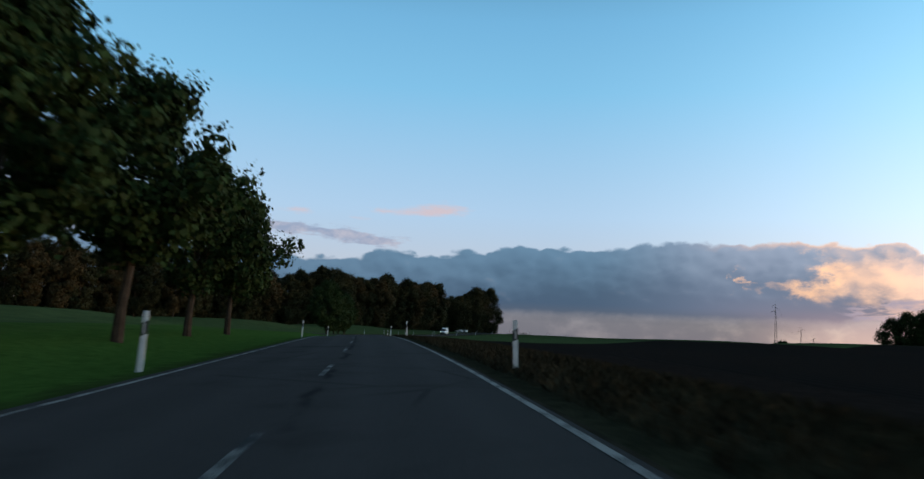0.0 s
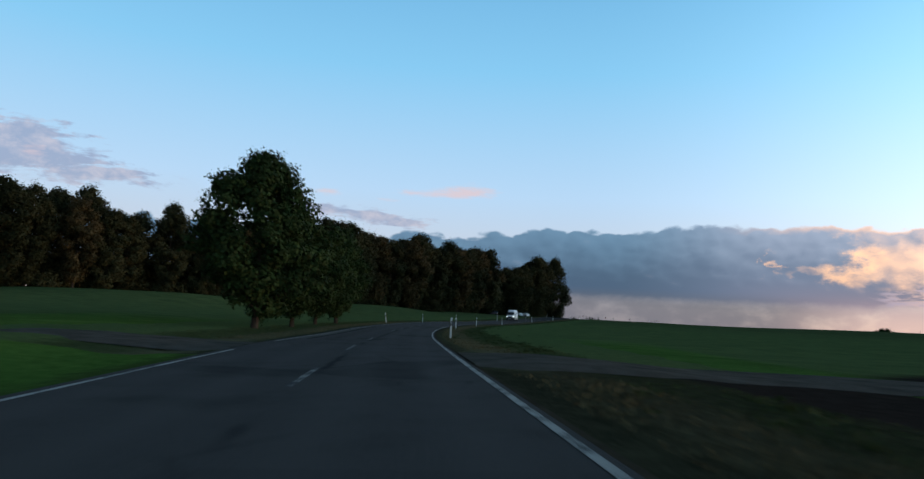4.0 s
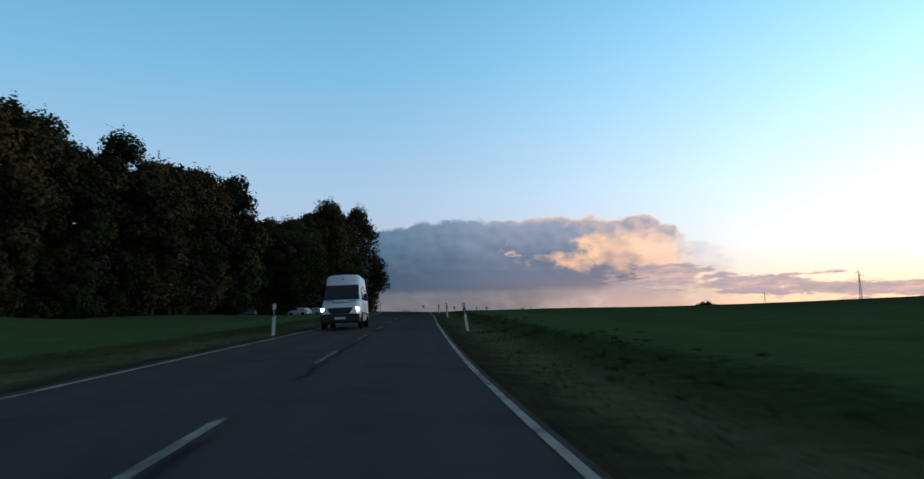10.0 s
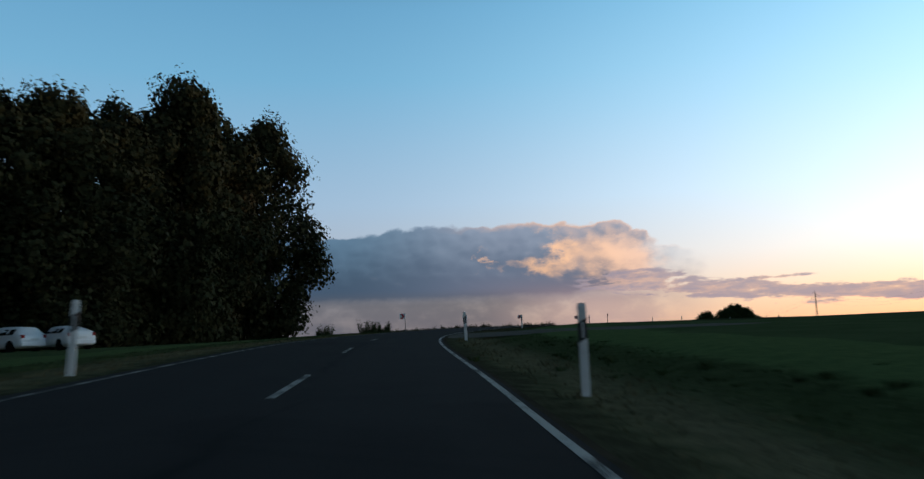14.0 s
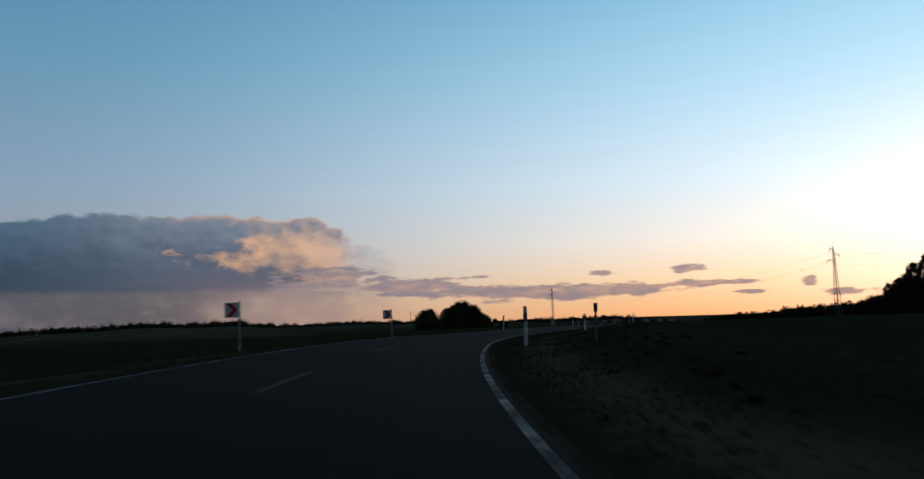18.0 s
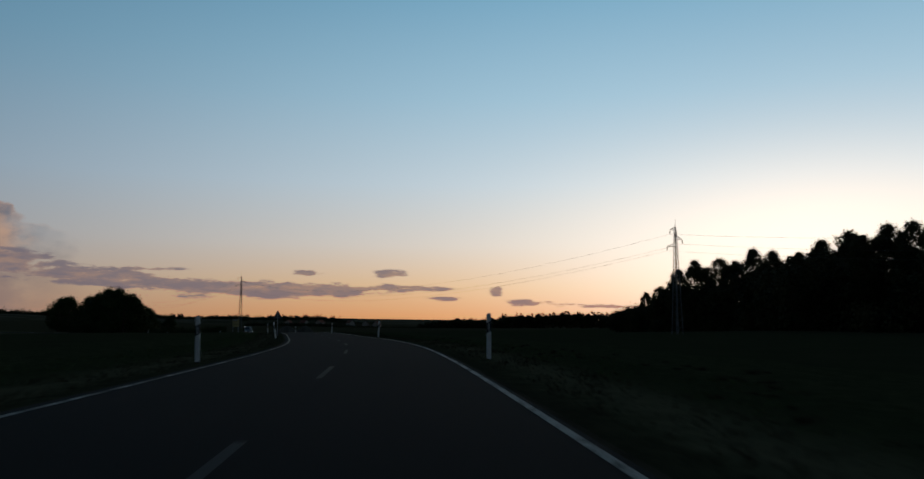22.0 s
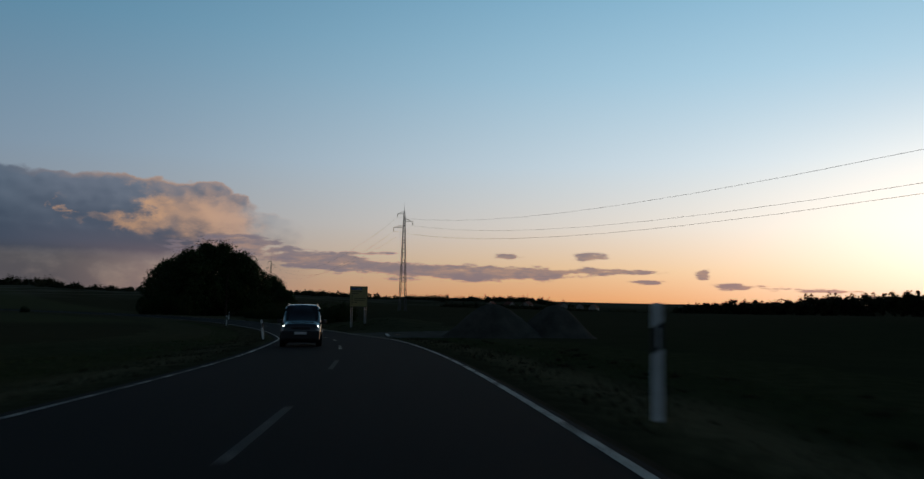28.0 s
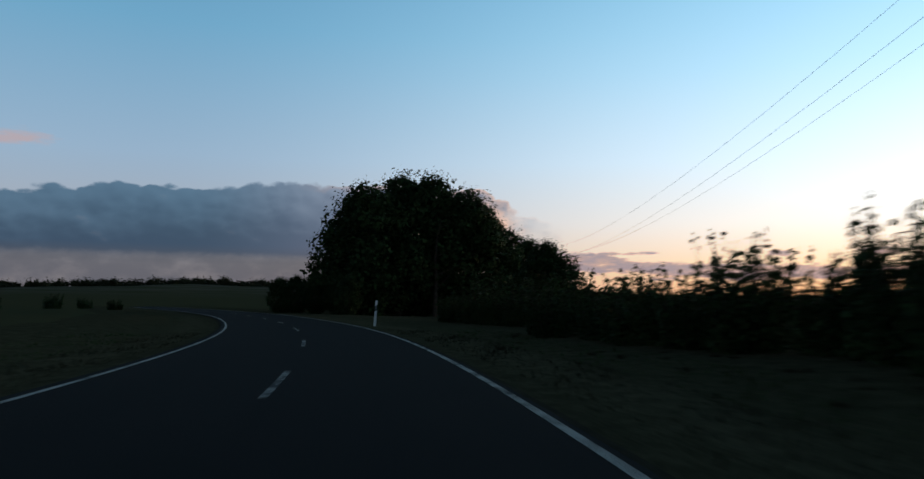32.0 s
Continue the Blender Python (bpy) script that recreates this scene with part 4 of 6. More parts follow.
# looser crowns for the wood that stands against the light
airy_kinds = [tree_meshes(seed, tall, 1.5, wide, 190, 26000, 0.40, shape, 0.28, [M_LEAF_WOOD], lump=(0.13, 0.27), sprays=0.40) for seed, tall, wide, shape in ((61, 27, 6.8, 0.58), (62, 26, 6.4, 0.52), (63, 28, 6.6, 0.64), (64, 24, 6.4, 0.46))]
FOREST_LABELS = ["tall dark green tree at the edge of the wood", "tall tree with browning autumn leaves in the wood", "tall dark green tree at the edge of the wood", "shorter dark green tree at the edge of the wood"]


def wood_rows(edge, rows, gap, inward, seed, group, low=0.9, high=1.1, deep=7.5, fade=1.0, kinds=forest_kinds):
    """Trees along an edge; fade: how tall those at its end are against those at its start."""
    r = np.random.default_rng(seed)
    pts = np.array(edge, float)
    run = np.r_[0, np.cumsum(np.linalg.norm(np.diff(pts, axis=0), axis=1))]
    for row in range(rows):
        d = gap * 0.5 * (row % 2)
        while d < run[-1]:
            q = np.array([np.interp(d, run, pts[:, 0]), np.interp(d, run, pts[:, 1])])
            t = np.array([np.interp(d + 2, run, pts[:, 0]), np.interp(d + 2, run, pts[:, 1])]) - np.array([np.interp(d - 2, run, pts[:, 0]), np.interp(d - 2, run, pts[:, 1])])
            t /= np.linalg.norm(t)
            away = np.array([-t[1], t[0]]) * inward
            q = q + away * (row * deep + r.uniform(-1.6, 1.6)) + t * r.uniform(-1.5, 1.5)
            k = int(r.choice(4, p=[0.31, 0.22, 0.22, 0.25]))
            size = r.uniform(low, high) * (1 + (fade - 1) * d / run[-1])
            tree("forest_tree", kinds[k], q[0], q[1], size, r.uniform(0, 360), FOREST_LABELS[k if kinds is forest_kinds else 3 if k == 3 else 0], group, r.uniform(0.92, 1.06))
            d += gap * r.uniform(0.8, 1.25)


def canopy(name, edge, inward, depth, low, high, count, size, seed, label, mat, thick=(2.5, 4.5), crowd=1.3):
    """The body of a wood behind its first trees: crowns run together into one mass."""
    r = np.random.default_rng(seed)
    pts = np.array(edge, float)
    run = np.r_[0, np.cumsum(np.linalg.norm(np.diff(pts, axis=0), axis=1))]
    n = int(run[-1] * crowd)
    d = r.uniform(0, run[-1], n)
    x, y = np.interp(d, run, pts[:, 0]), np.interp(d, run, pts[:, 1])
    tx, ty = np.interp(d + 2, run, pts[:, 0]) - np.interp(d - 2, run, pts[:, 0]), np.interp(d + 2, run, pts[:, 1]) - np.interp(d - 2, run, pts[:, 1])
    back = r.uniform(4, depth, n) * inward / np.hypot(tx, ty)
    x, y = x - ty * back, y + tx * back
    rad = r.uniform(*thick, n)
    h = r.uniform(low, high, n) * (0.88 + 0.12 * np.sin(d * 0.21) * np.sin(d * 0.067 + 1))
    mid = np.stack([x, y, land(x, y) + h], -1)
    v, f = leaf_quads(r, mid, rad, count, size)
    tagged(new(name, mesh_from(name, v, f, [mat])), label, "wood", "", "stuff")


WOOD_GROUP = "trees of the wood beside the bend"
wood_rows(WOOD_EDGE[2:4], 1, 7.4, 1, 5, WOOD_GROUP, 0.84, 0.94, 7.5, 0.80)
wood_rows([(-92, 292), (-78, 315)], 1, 7.0, 1, 24, WOOD_GROUP, 0.71, 0.78)
wood_rows([(-75, 320), (-60, 345), (-31, 392), (-16, 428)], 1, 7.2, 1, 25, WOOD_GROUP, 0.76, 0.86, 7.5, 1.22)
for x, y, size, turn in ((-18, 430, 1.0, 40), (-24, 417, 0.96, 150)):
    tree("forest_tree", forest_kinds[1], x, y, size, turn, FOREST_LABELS[1], WOOD_GROUP)
wood_rows([(-9, 440), (-2, 451)], 1, 6.0, 1, 26, WOOD_GROUP, 0.70, 0.76)
wood_rows([(-1, 453), (8, 468)], 1, 5.2, 1, 28, WOOD_GROUP, 0.94, 1.06)
wood_rows(WOOD_EDGE[:3], 1, 6.4, 1, 15, WOOD_GROUP, 0.73, 0.84, 7.5, 1.14)
wood_rows([(-135, 244), (-99, 296), (-87, 316)], 1, 7.0, 1, 14, WOOD_GROUP, 0.77, 0.85)
wood_rows([(-83, 323), (-67, 349), (-38, 396), (-21, 436)], 1, 7.0, 1, 16, WOOD_GROUP, 0.83, 0.93, 7.5, 1.09)
canopy("woodland", [(x - 5, y + 3.5) for x, y in WOOD_EDGE[:7]], 1, 24, 3, 17.5, 70000, 0.8, 17, "dense dark body of the wood", M_LEAF_WOOD)
canopy("woodland", [(x - 2, y + 1.5) for x, y in WOOD_EDGE[:7]], 1, 14, 0.5, 7, 60000, 0.8, 27, "dense dark foot of the wood", M_LEAF_WOOD)
wood_rows([(8, 468), (2, 500), (-15, 540)], 1, 7.0, 1, 6, WOOD_GROUP, 0.75, 0.88)
canopy("woodland", [(-14, 432), (2, 470), (-4, 500), (-15, 540)], 1, 16, 3, 17, 14000, 0.9, 18, "dense dark corner of the wood", M_LEAF_WOOD)
# last trees of the wood, low and drooping towards the field
skirt = tree_meshes(51, 22, 0.2, 7.4, 190, 26000, 0.42, 0.40, 0.34, [M_LEAF_WOOD])
for x, y, size, tall, turn in ((14, 475, 1.08, 1.14, 30), (4, 456, 0.98, 1.22, 170), (-5, 440, 0.95, 0.95, 280), (-13, 438, 0.92, 0.92, 130), (-20, 444, 0.95, 1.0, 200), (9, 484, 1.1, 1.08, 80)):
    tree("forest_tree", skirt, x, y, size, turn, "broad dark tree with drooping branches at the wood's corner", WOOD_GROUP, tall)

# the wood on the right, against the sunset
RIGHT_EDGE = [(378, 588), (357, 560), (348, 530), (326, 517), (301, 511), (303, 480), (312, 420), (322, 340)]
SUNSET_EDGE = [(350, 540), *RIGHT_EDGE[2:]]
SUNSET_GROUP = "trees of the wood against the sunset"
wood_rows(SUNSET_EDGE, 1, 4.8, -1, 8, SUNSET_GROUP, 0.74, 0.83, 7.5, 1.10, airy_kinds)
for x, y, size in ((371, 580, 0.50), (367, 574, 0.56), (362, 567, 0.64), (357.5, 560.5, 0.77), (361, 558, 0.70), (352.5, 548, 0.70), (356, 550, 0.67), (354.3, 552.5, 0.71), (350.5, 537, 0.74)):
    tree("forest_tree", airy_kinds[int(x) % 4], x, y, size * 1.14, 31 * x, FOREST_LABELS[3], SUNSET_GROUP)
wood_rows([(x + 8, y + 2) for x, y in SUNSET_EDGE], 1, 7.0, -1, 9, SUNSET_GROUP, 0.78, 0.88, 7.5, 1.10, airy_kinds)
canopy("woodland", SUNSET_EDGE, -1, 20, 1, 17.5, 110000, 0.7, 19, "dark body of the wood against the sunset", M_LEAF_WOOD, (2.2, 3.8), 3.2)
canopy("woodland", [(362, 569), (356, 556), (351, 545), (348, 532)], -1, 11, 0.5, 15, 70000, 0.5, 29, "dark low end of the wood against the sunset", M_LEAF_WOOD, (1.6, 2.8), 7.0)
canopy("woodland", [(376, 587), (369, 577), (361, 567)], -1, 9, 0.3, 8.0, 36000, 0.45, 30, "dark bushes at the end of the wood", M_LEAF_WOOD, (1.2, 2.2), 9.0)


def thicket(name, edge, count, low, high, size, seed, label, mat, spread=2.5):
    """Undergrowth along a line: one body of leaves."""
    r = np.random.default_rng(seed)
    pts = np.array(edge, float)
    run = np.r_[0, np.cumsum(np.linalg.norm(np.diff(pts, axis=0), axis=1))]
    n = max(8, int(run[-1] / 1.6))
    d = r.uniform(0, run[-1], n)
    mid = np.stack([np.interp(d, run, pts[:, 0]) + r.normal(size=n) * spread, np.interp(d, run, pts[:, 1]) + r.normal(size=n) * spread, np.zeros(n)], -1)
    rad = r.uniform(low, high, n)
    mid[:, 2] = land(mid[:, 0], mid[:, 1]) + rad * r.uniform(0.2, 0.9, n)
    v, f = leaf_quads(r, mid, rad, count, size)
    ob = new(name, mesh_from(name, v, f, [mat]))
    return tagged(ob, label, "undergrowth", "", "stuff")


thicket("undergrowth", [(x - 1.5, y + 1) for x, y in WOOD_EDGE], 60000, 1.2, 2.8, 0.42, 61, "dark undergrowth along the edge of the wood", M_LEAF_WOOD)
inner = [(x - 9, y + 6) for x, y in WOOD_EDGE]
thicket("undergrowth", inner, 22000, 2.5, 5.0, 1.0, 62, "dark undergrowth inside the wood", M_LEAF_WOOD, 4.0)
thicket("undergrowth", RIGHT_EDGE, 15000, 1.5, 3.5, 0.8, 63, "dark undergrowth along the sunset wood", M_LEAF_WOOD)
thicket("undergrowth", [(x + 9, y) for x, y in RIGHT_EDGE], 12000, 2.5, 5.5, 1.1, 64, "dark undergrowth inside the sunset wood", M_LEAF_WOOD, 4.0)

# the great clump of trees by the second bend
clump_kinds = [tree_meshes(71 + k, 16.5, 0.2, 7.8, 170, 17000, 0.46, 0.40, 0.3, None, 2) for k in range(2)]
for k, (x, y, size, tall) in enumerate([(312, 783, 0.93, 1.0), (318, 787, 1.02, 1.03), (324, 782, 0.98, 0.95), (330, 786, 0.84, 0.95), (314, 793, 0.85, 1.0), (336, 785, 0.66, 0.92), (342, 790, 0.5, 0.9), (335, 842, 0.86, 1.0), (327, 826, 0.88, 1.0), (321.5, 786, 1.0, 1.06)]):
    tree("clump_tree", clump_kinds[k % 2], x, y, size, 65 * k, "broad dark tree in a dense clump by the bend", "clump of trees by the bend", tall)

for x, y, size in ((185, 339, 0.80), (190, 334, 0.95), (196, 332, 1.0), (204, 330, 0.95), (200, 336, 0.9)):
    tree("clump_tree", clump_kinds[0], x, y, size, 40 * x, "broad dark tree in a copse beyond the field", "copse beyond the field")
for x, y, size in ((312, 745, 0.34), (318, 752, 0.30), (306, 774, 0.24), (305, 782, 0.26), (302, 787, 0.24), (303.4, 784.6, 0.25), (307, 779, 0.27)):
    tree("small_tree", clump_kinds[1], x, y, size, 40 * x, "small dark tree beside the clump by the bend", "small trees by the bend")


# hedge of young shoots on the right before the second bend
def shrub_meshes(seed, tall, wide, shoots, leaves, size):
    """A shrub of upright leafy shoots."""
    r = np.random.default_rng(seed)
    bm = bmesh.new()
    mids, rads = [], []
    for k in range(shoots):
        a, q = r.uniform(0, math.tau), wide * r.uniform(0, 1) ** 0.5
        foot = Vector((q * math.cos(a) * 0.6, q * math.sin(a) * 0.6, -0.15))
        h = tall * r.uniform(0.45, 1.0)
        tip = Vector((q * math.cos(a), q * math.sin(a), h)) + Vector((r.normal() * 0.12, r.normal() * 0.12, 0))
        tube(bm, foot, tip, 0.022, 0.006, 5, False)
        for f in np.linspace(0.12, 1.0, 9):
            c = foot.lerp(tip, f)
            mids.append(tuple(c))
            rads.append((0.36 * (1 - f) + 0.12) * r.uniform(0.8, 1.3))
    stem = bpy.data.meshes.new("stems")
    bm.to_mesh(stem)
    bm.free()
    stem.materials.append(M_BARK)
    v, f = leaf_quads(r, np.array(mids), np.array(rads), leaves, size)
    return stem, mesh_from("foliage", v, f, [M_LEAF])


shrub_kinds = [shrub_meshes(91 + k, 3.3, 1.5, 26, 5200, 0.15) for k in range(3)]


def shrub(kind, x, y, size, turn, tall=1.0, label="leafy shrub with upright shoots in the roadside hedge", group="roadside hedge"):
    ob = thing("shrub", label, "shrub", group, pose(x, y, ground_at(x, y), 0, 0, turn) @ Matrix.Diagonal((size, size, size * tall, 1)))
    for part_name, me in zip(("stem", "foliage"), shrub_kinds[kind]):
        p = new(part_name, me)
        p.parent = ob


r = np.random.default_rng(33)
for s in np.arange(872, 922, 1.9):
    p = place(s, -9.2 - 1.2 * math.sin(s * 0.3) - (s - 865) * 0.05 + r.uniform(-0.8, 0.8))
    shrub(int(r.integers(3)), p[0], p[1], r.uniform(0.62, 0.86) * (0.85 + 0.22 * math.exp(-((s - 886) / 7.0) ** 2)), r.uniform(0, 360), r.uniform(0.8, 1.1))
for s, lat, size in ((871, -10.8, 0.76), (872.5, -10.2, 0.8), (873.5, -11.4, 0.88), (872, -11.8, 0.82), (875, -10.6, 0.74)):
    p = place(s, lat)
    shrub(int(r.integers(3)), p[0], p[1], size, 77 * s, 1.05)
for s in np.arange(876, 918, 3.1):
    p = place(s, -12.5 + r.uniform(-1, 1))
    shrub(int(r.integers(3)), p[0], p[1], r.uniform(0.7, 0.98), r.uniform(0, 360))
for x, y, size in ((278, 838, 0.9), (283, 842, 0.7), (270, 826, 1.0), (286, 816, 0.6), (262, 850, 0.9), (30, 545, 1.1), (40, 543, 1.3), (42.5, 544, 1.2), (16, 552, 0.9)):
    shrub(int(r.integers(3)), x, y, size * 1.45, 50 * x, 0.6, "low round bush standing alone in the field", "field bushes")

# woods along the skyline
def skyline(seed, points, count, low, high, size, label):
    r = np.random.default_rng(seed)
    pts = np.array(points, float)
    run = np.r_[0, np.cumsum(np.linalg.norm(np.diff(pts, axis=0), axis=1))]
    n = int(run[-1] / 1.1)
    d = np.sort(r.uniform(0, run[-1], n))
    x, y = np.interp(d, run, pts[:, 0]) + r.normal(size=n) * 14, np.interp(d, run, pts[:, 1]) + r.normal(size=n) * 14
    rad = r.uniform(low, high, n)
    mid = np.stack([x, y, land(x, y) + rad * r.uniform(-0.4, 0.7, n)], -1)
    v, f = leaf_quads(r, mid, rad, count, size)
    tagged(new("far_wood", mesh_from("far_wood", v, f, [M_LEAF_WOOD])), label, "wood", "", "stuff")


def arc(cx, cy, rad, a0, a1, n=24):
    return [(cx - rad * math.sin(radians(a)), cy + rad * math.cos(radians(a))) for a in np.linspace(a0, a1, n)]


skyline(101, arc(120, 500, 1250, -22, -3), 34000, 3.5, 7, 2.2, "dark wood on a far hill")
skyline(102, arc(120, 500, 1100, -54, -22), 60000, 2.2, 4.4, 1.5, "dark wood along the skyline")
skyline(103, arc(120, 500, 1350, -4, 30), 30000, 3, 6, 2.2, "dark wood on a far hill")
skyline(106, arc(120, 500, 1150, -110, -80), 14000, 4, 8, 3.0, "dark wood along the skyline")


def far_edge(seed, points, count, tops, size, label):
    """The closed front of a wood beyond the meadow, with a few spruce tips. tops: heights of its top along the line."""
    r = np.random.default_rng(seed)
    pts = np.array(points, float)
    run = np.r_[0, np.cumsum(np.linalg.norm(np.diff(pts, axis=0), axis=1))]
    n = int(run[-1] * 10)
    d = r.uniform(0, run[-1], n)
    top = np.interp(d / run[-1], np.linspace(0, 1, len(tops)), tops) * (1 + 0.07 * np.sin(d * 0.19) + 0.05 * np.sin(d * 0.53 + 2))
    x, y = np.interp(d, run, pts[:, 0]) + r.normal(size=n) * 5, np.interp(d, run, pts[:, 1]) + r.normal(size=n) * 5
    rad = r.uniform(1.0, 2.0, n)
    mid = np.stack([x, y, land(x, y) + np.maximum(0.6, (top - rad * 1.2) * r.random(n) ** 0.6)], -1)
    tips = r.random(n) < 0.05
    mid[tips, 2] = (land(x, y) + top)[tips]
    rad[tips] *= 0.55
    v, f = leaf_quads(r, mid, rad, count, size)
    tagged(new("far_wood", mesh_from("far_wood", v, f, [M_LEAF_WOOD])), label, "wood", "", "stuff")


far_edge(104, arc(150, 540, 470, -88, -60), 125000, [9.5, 10.5, 10.5, 10.0, 10.4, 9.4, 6.4, 4.0], 0.8, "dark line of trees beyond the meadow")
far_edge(105, arc(150, 540, 720, -66, -46), 60000, [5, 3, 2.5, 3, 3], 0.8, "dark line of trees beyond the meadow")

# ---- roadside furniture ----
def reflector_post():
    """A white delineator: rounded blade with a slanting black band and a reflector."""
    ob = thing("reflector_post", "white plastic reflector post with black band on the verge", "reflector post", "reflector posts")
    outline = [(-0.055, -0.05), (-0.06, -0.02), (-0.035, 0.045), (0.0, 0.06), (0.035, 0.045), (0.06, -0.02), (0.055, -0.05)]

    def body(bm, z0, z1, grow, slope0=0.0, slope1=0.0):
        low = [bm.verts.new((x * grow, y * grow, z0 + slope0 * x)) for x, y in outline]
        high = [bm.verts.new((x * grow * 0.97, y * grow * 0.97, z1 + slope1 * x)) for x, y in outline]
        n = len(outline)
        for k in range(n):
            bm.faces.new((low[k], low[(k + 1) % n], high[(k + 1) % n], high[k]))
        bm.faces.new(low[::-1])
        bm.faces.new(high)

    bm = bmesh.new()
    body(bm, -0.3, 1.0, 1.0, 0, 0)
    top = [bm.verts.new((x * 0.97, y * 0.97, 1.0)) for x, y in outline]
    peak = [bm.verts.new((x * 0.75, y * 0.75 - 0.005, 1.045)) for x, y in outline]
    for k in range(7):
        bm.faces.new((top[k], top[(k + 1) % 7], peak[(k + 1) % 7], peak[k]))
    bm.faces.new(peak)
    bmesh.ops.recalc_face_normals(bm, faces=bm.faces[:])
    part("post_body", bm, M_WHITE, ob)
    bm = bmesh.new()
    body(bm, 0.62, 0.85, 1.05, 0.55, 0.55)
    bmesh.ops.recalc_face_normals(bm, faces=bm.faces[:])
    part("black_band", bm, M_BLACK, ob, "slanting black band")
    for y, mat, what in ((-0.058, M_REFLECT, "white reflector"), (0.064, M_AMBER, "amber reflector")):
        bm = bmesh.new()
        box(bm, -0.015, 0.015, y - 0.005, y + 0.005, 0.645, 0.825, 0.003)
        part("reflector", bm, mat, ob, what)
    return ob


post = reflector_post()
RIGHT_POSTS = [78.5, 126, 167, 226, 275.5, 305.7, 335.5, 374.3, 409.8, 450, 475.5, 521, 554, 594.5, 640, 684.5, 730, 775, 911]
LEFT_POSTS = [78.5, 125, 170, 276.5, 306.5, 334.5, 371.9, 411.5, 453, 600, 641, 685.4, 735.5, 775.5, 822.2, 877]
LEAN = {276.5: -9, 334.5: -8, 374.3: -8, 275.5: -4, 409.8: -4, 685.4: -9, 822.2: -7, 911: 3}
first = True
r = random.Random(4)
for side, rows in ((-4.5, RIGHT_POSTS), (4.2, LEFT_POSTS)):
    for s in rows:
        lat = 5.0 if side > 0 and 270 < s < 340 else side
        p = place(s, lat)
        m = pose(p[0], p[1], float(verge_z(s, lat)), r.uniform(-2.5, 2.5), LEAN.get(s, r.uniform(-3, 3)), heading(s) + r.uniform(-6, 6)) @ Matrix.Diagonal((1.08, 1.08, 1.15, 1))
        if first:
            post.matrix_basis, first = m, False
        else:
            copy_thing(post, m)


def chevron_sign():
    ob = thing("chevron_sign", "white board with a red chevron on a steel post", "road sign", "chevron signs")
    bm = bmesh.new()
    tube(bm, (0, 0, -0.5), (0, 0, 1.64), 0.03, 0.03, 10)
    part("post", bm, M_STEEL, ob)
    bm = bmesh.new()
    box(bm, -0.52, 0.02, -0.055, -0.035, 1.05, 1.59, 0.012)
    part("board", bm, M_SIGN, ob)
    bm = bmesh.new()
    prism(bm, [(-0.45, 1.56), (-0.27, 1.56), (-0.05, 1.32), (-0.27, 1.08), (-0.45, 1.08), (-0.23, 1.32)], -0.062, -0.057)
    part("chevron", bm, M_RED, ob, "red arrow band pointing into the bend")
    for z in (1.18, 1.46):
        bm = bmesh.new()
        box(bm, -0.05, 0.05, -0.036, 0.04, z - 0.02, z + 0.02, 0.004)
        part("clamp", bm, M_STEEL, ob)
    return ob


sign = chevron_sign()
for k, (s, lat, up, turn) in enumerate(((511.7, 5.15, 0.12, 2), (533, 5.4, 0.0, -6), (553.2, 5.7, 0.16, -10), (572, 5.0, 0.05, -14))):
    p = place(s, lat)
    m = pose(p[0], p[1], float(verge_z(s, lat)) + up, 0, 0, heading(s) + turn + 14)
    if k == 0:
        sign.matrix_basis = m
    else:
        copy_thing(sign, m)


def warning_sign(s, lat):
    """A triangular warning sign that faces the other way."""
    ob = thing("warning_sign", "back of a triangular warning sign on a grey post", "road sign", "", pose(*place(s, lat)[:2], float(verge_z(s, lat)), 0, 0, heading(s)))
    bm = bmesh.new()
    tube(bm, (0, 0, -0.4), (0, 0, 2.5), 0.032, 0.032, 10)
    part("post", bm, M_STEEL, ob)
    bm = bmesh.new()
    prism(bm, [(-0.47, 1.76), (-0.44, 1.71), (0.44, 1.71), (0.47, 1.76), (0.04, 2.53), (-0.04, 2.53)], 0.034, 0.05)
    part("plate", bm, M_LATTICE, ob, "dull grey back of the plate")
    for z in (1.85, 2.2):
        bm = bmesh.new()
        box(bm, -0.20, 0.20, 0.0, 0.034, z - 0.02, z + 0.02, 0.004)
        part("clamp", bm, M_STEEL, ob)


warning_sign(697, 4.1)


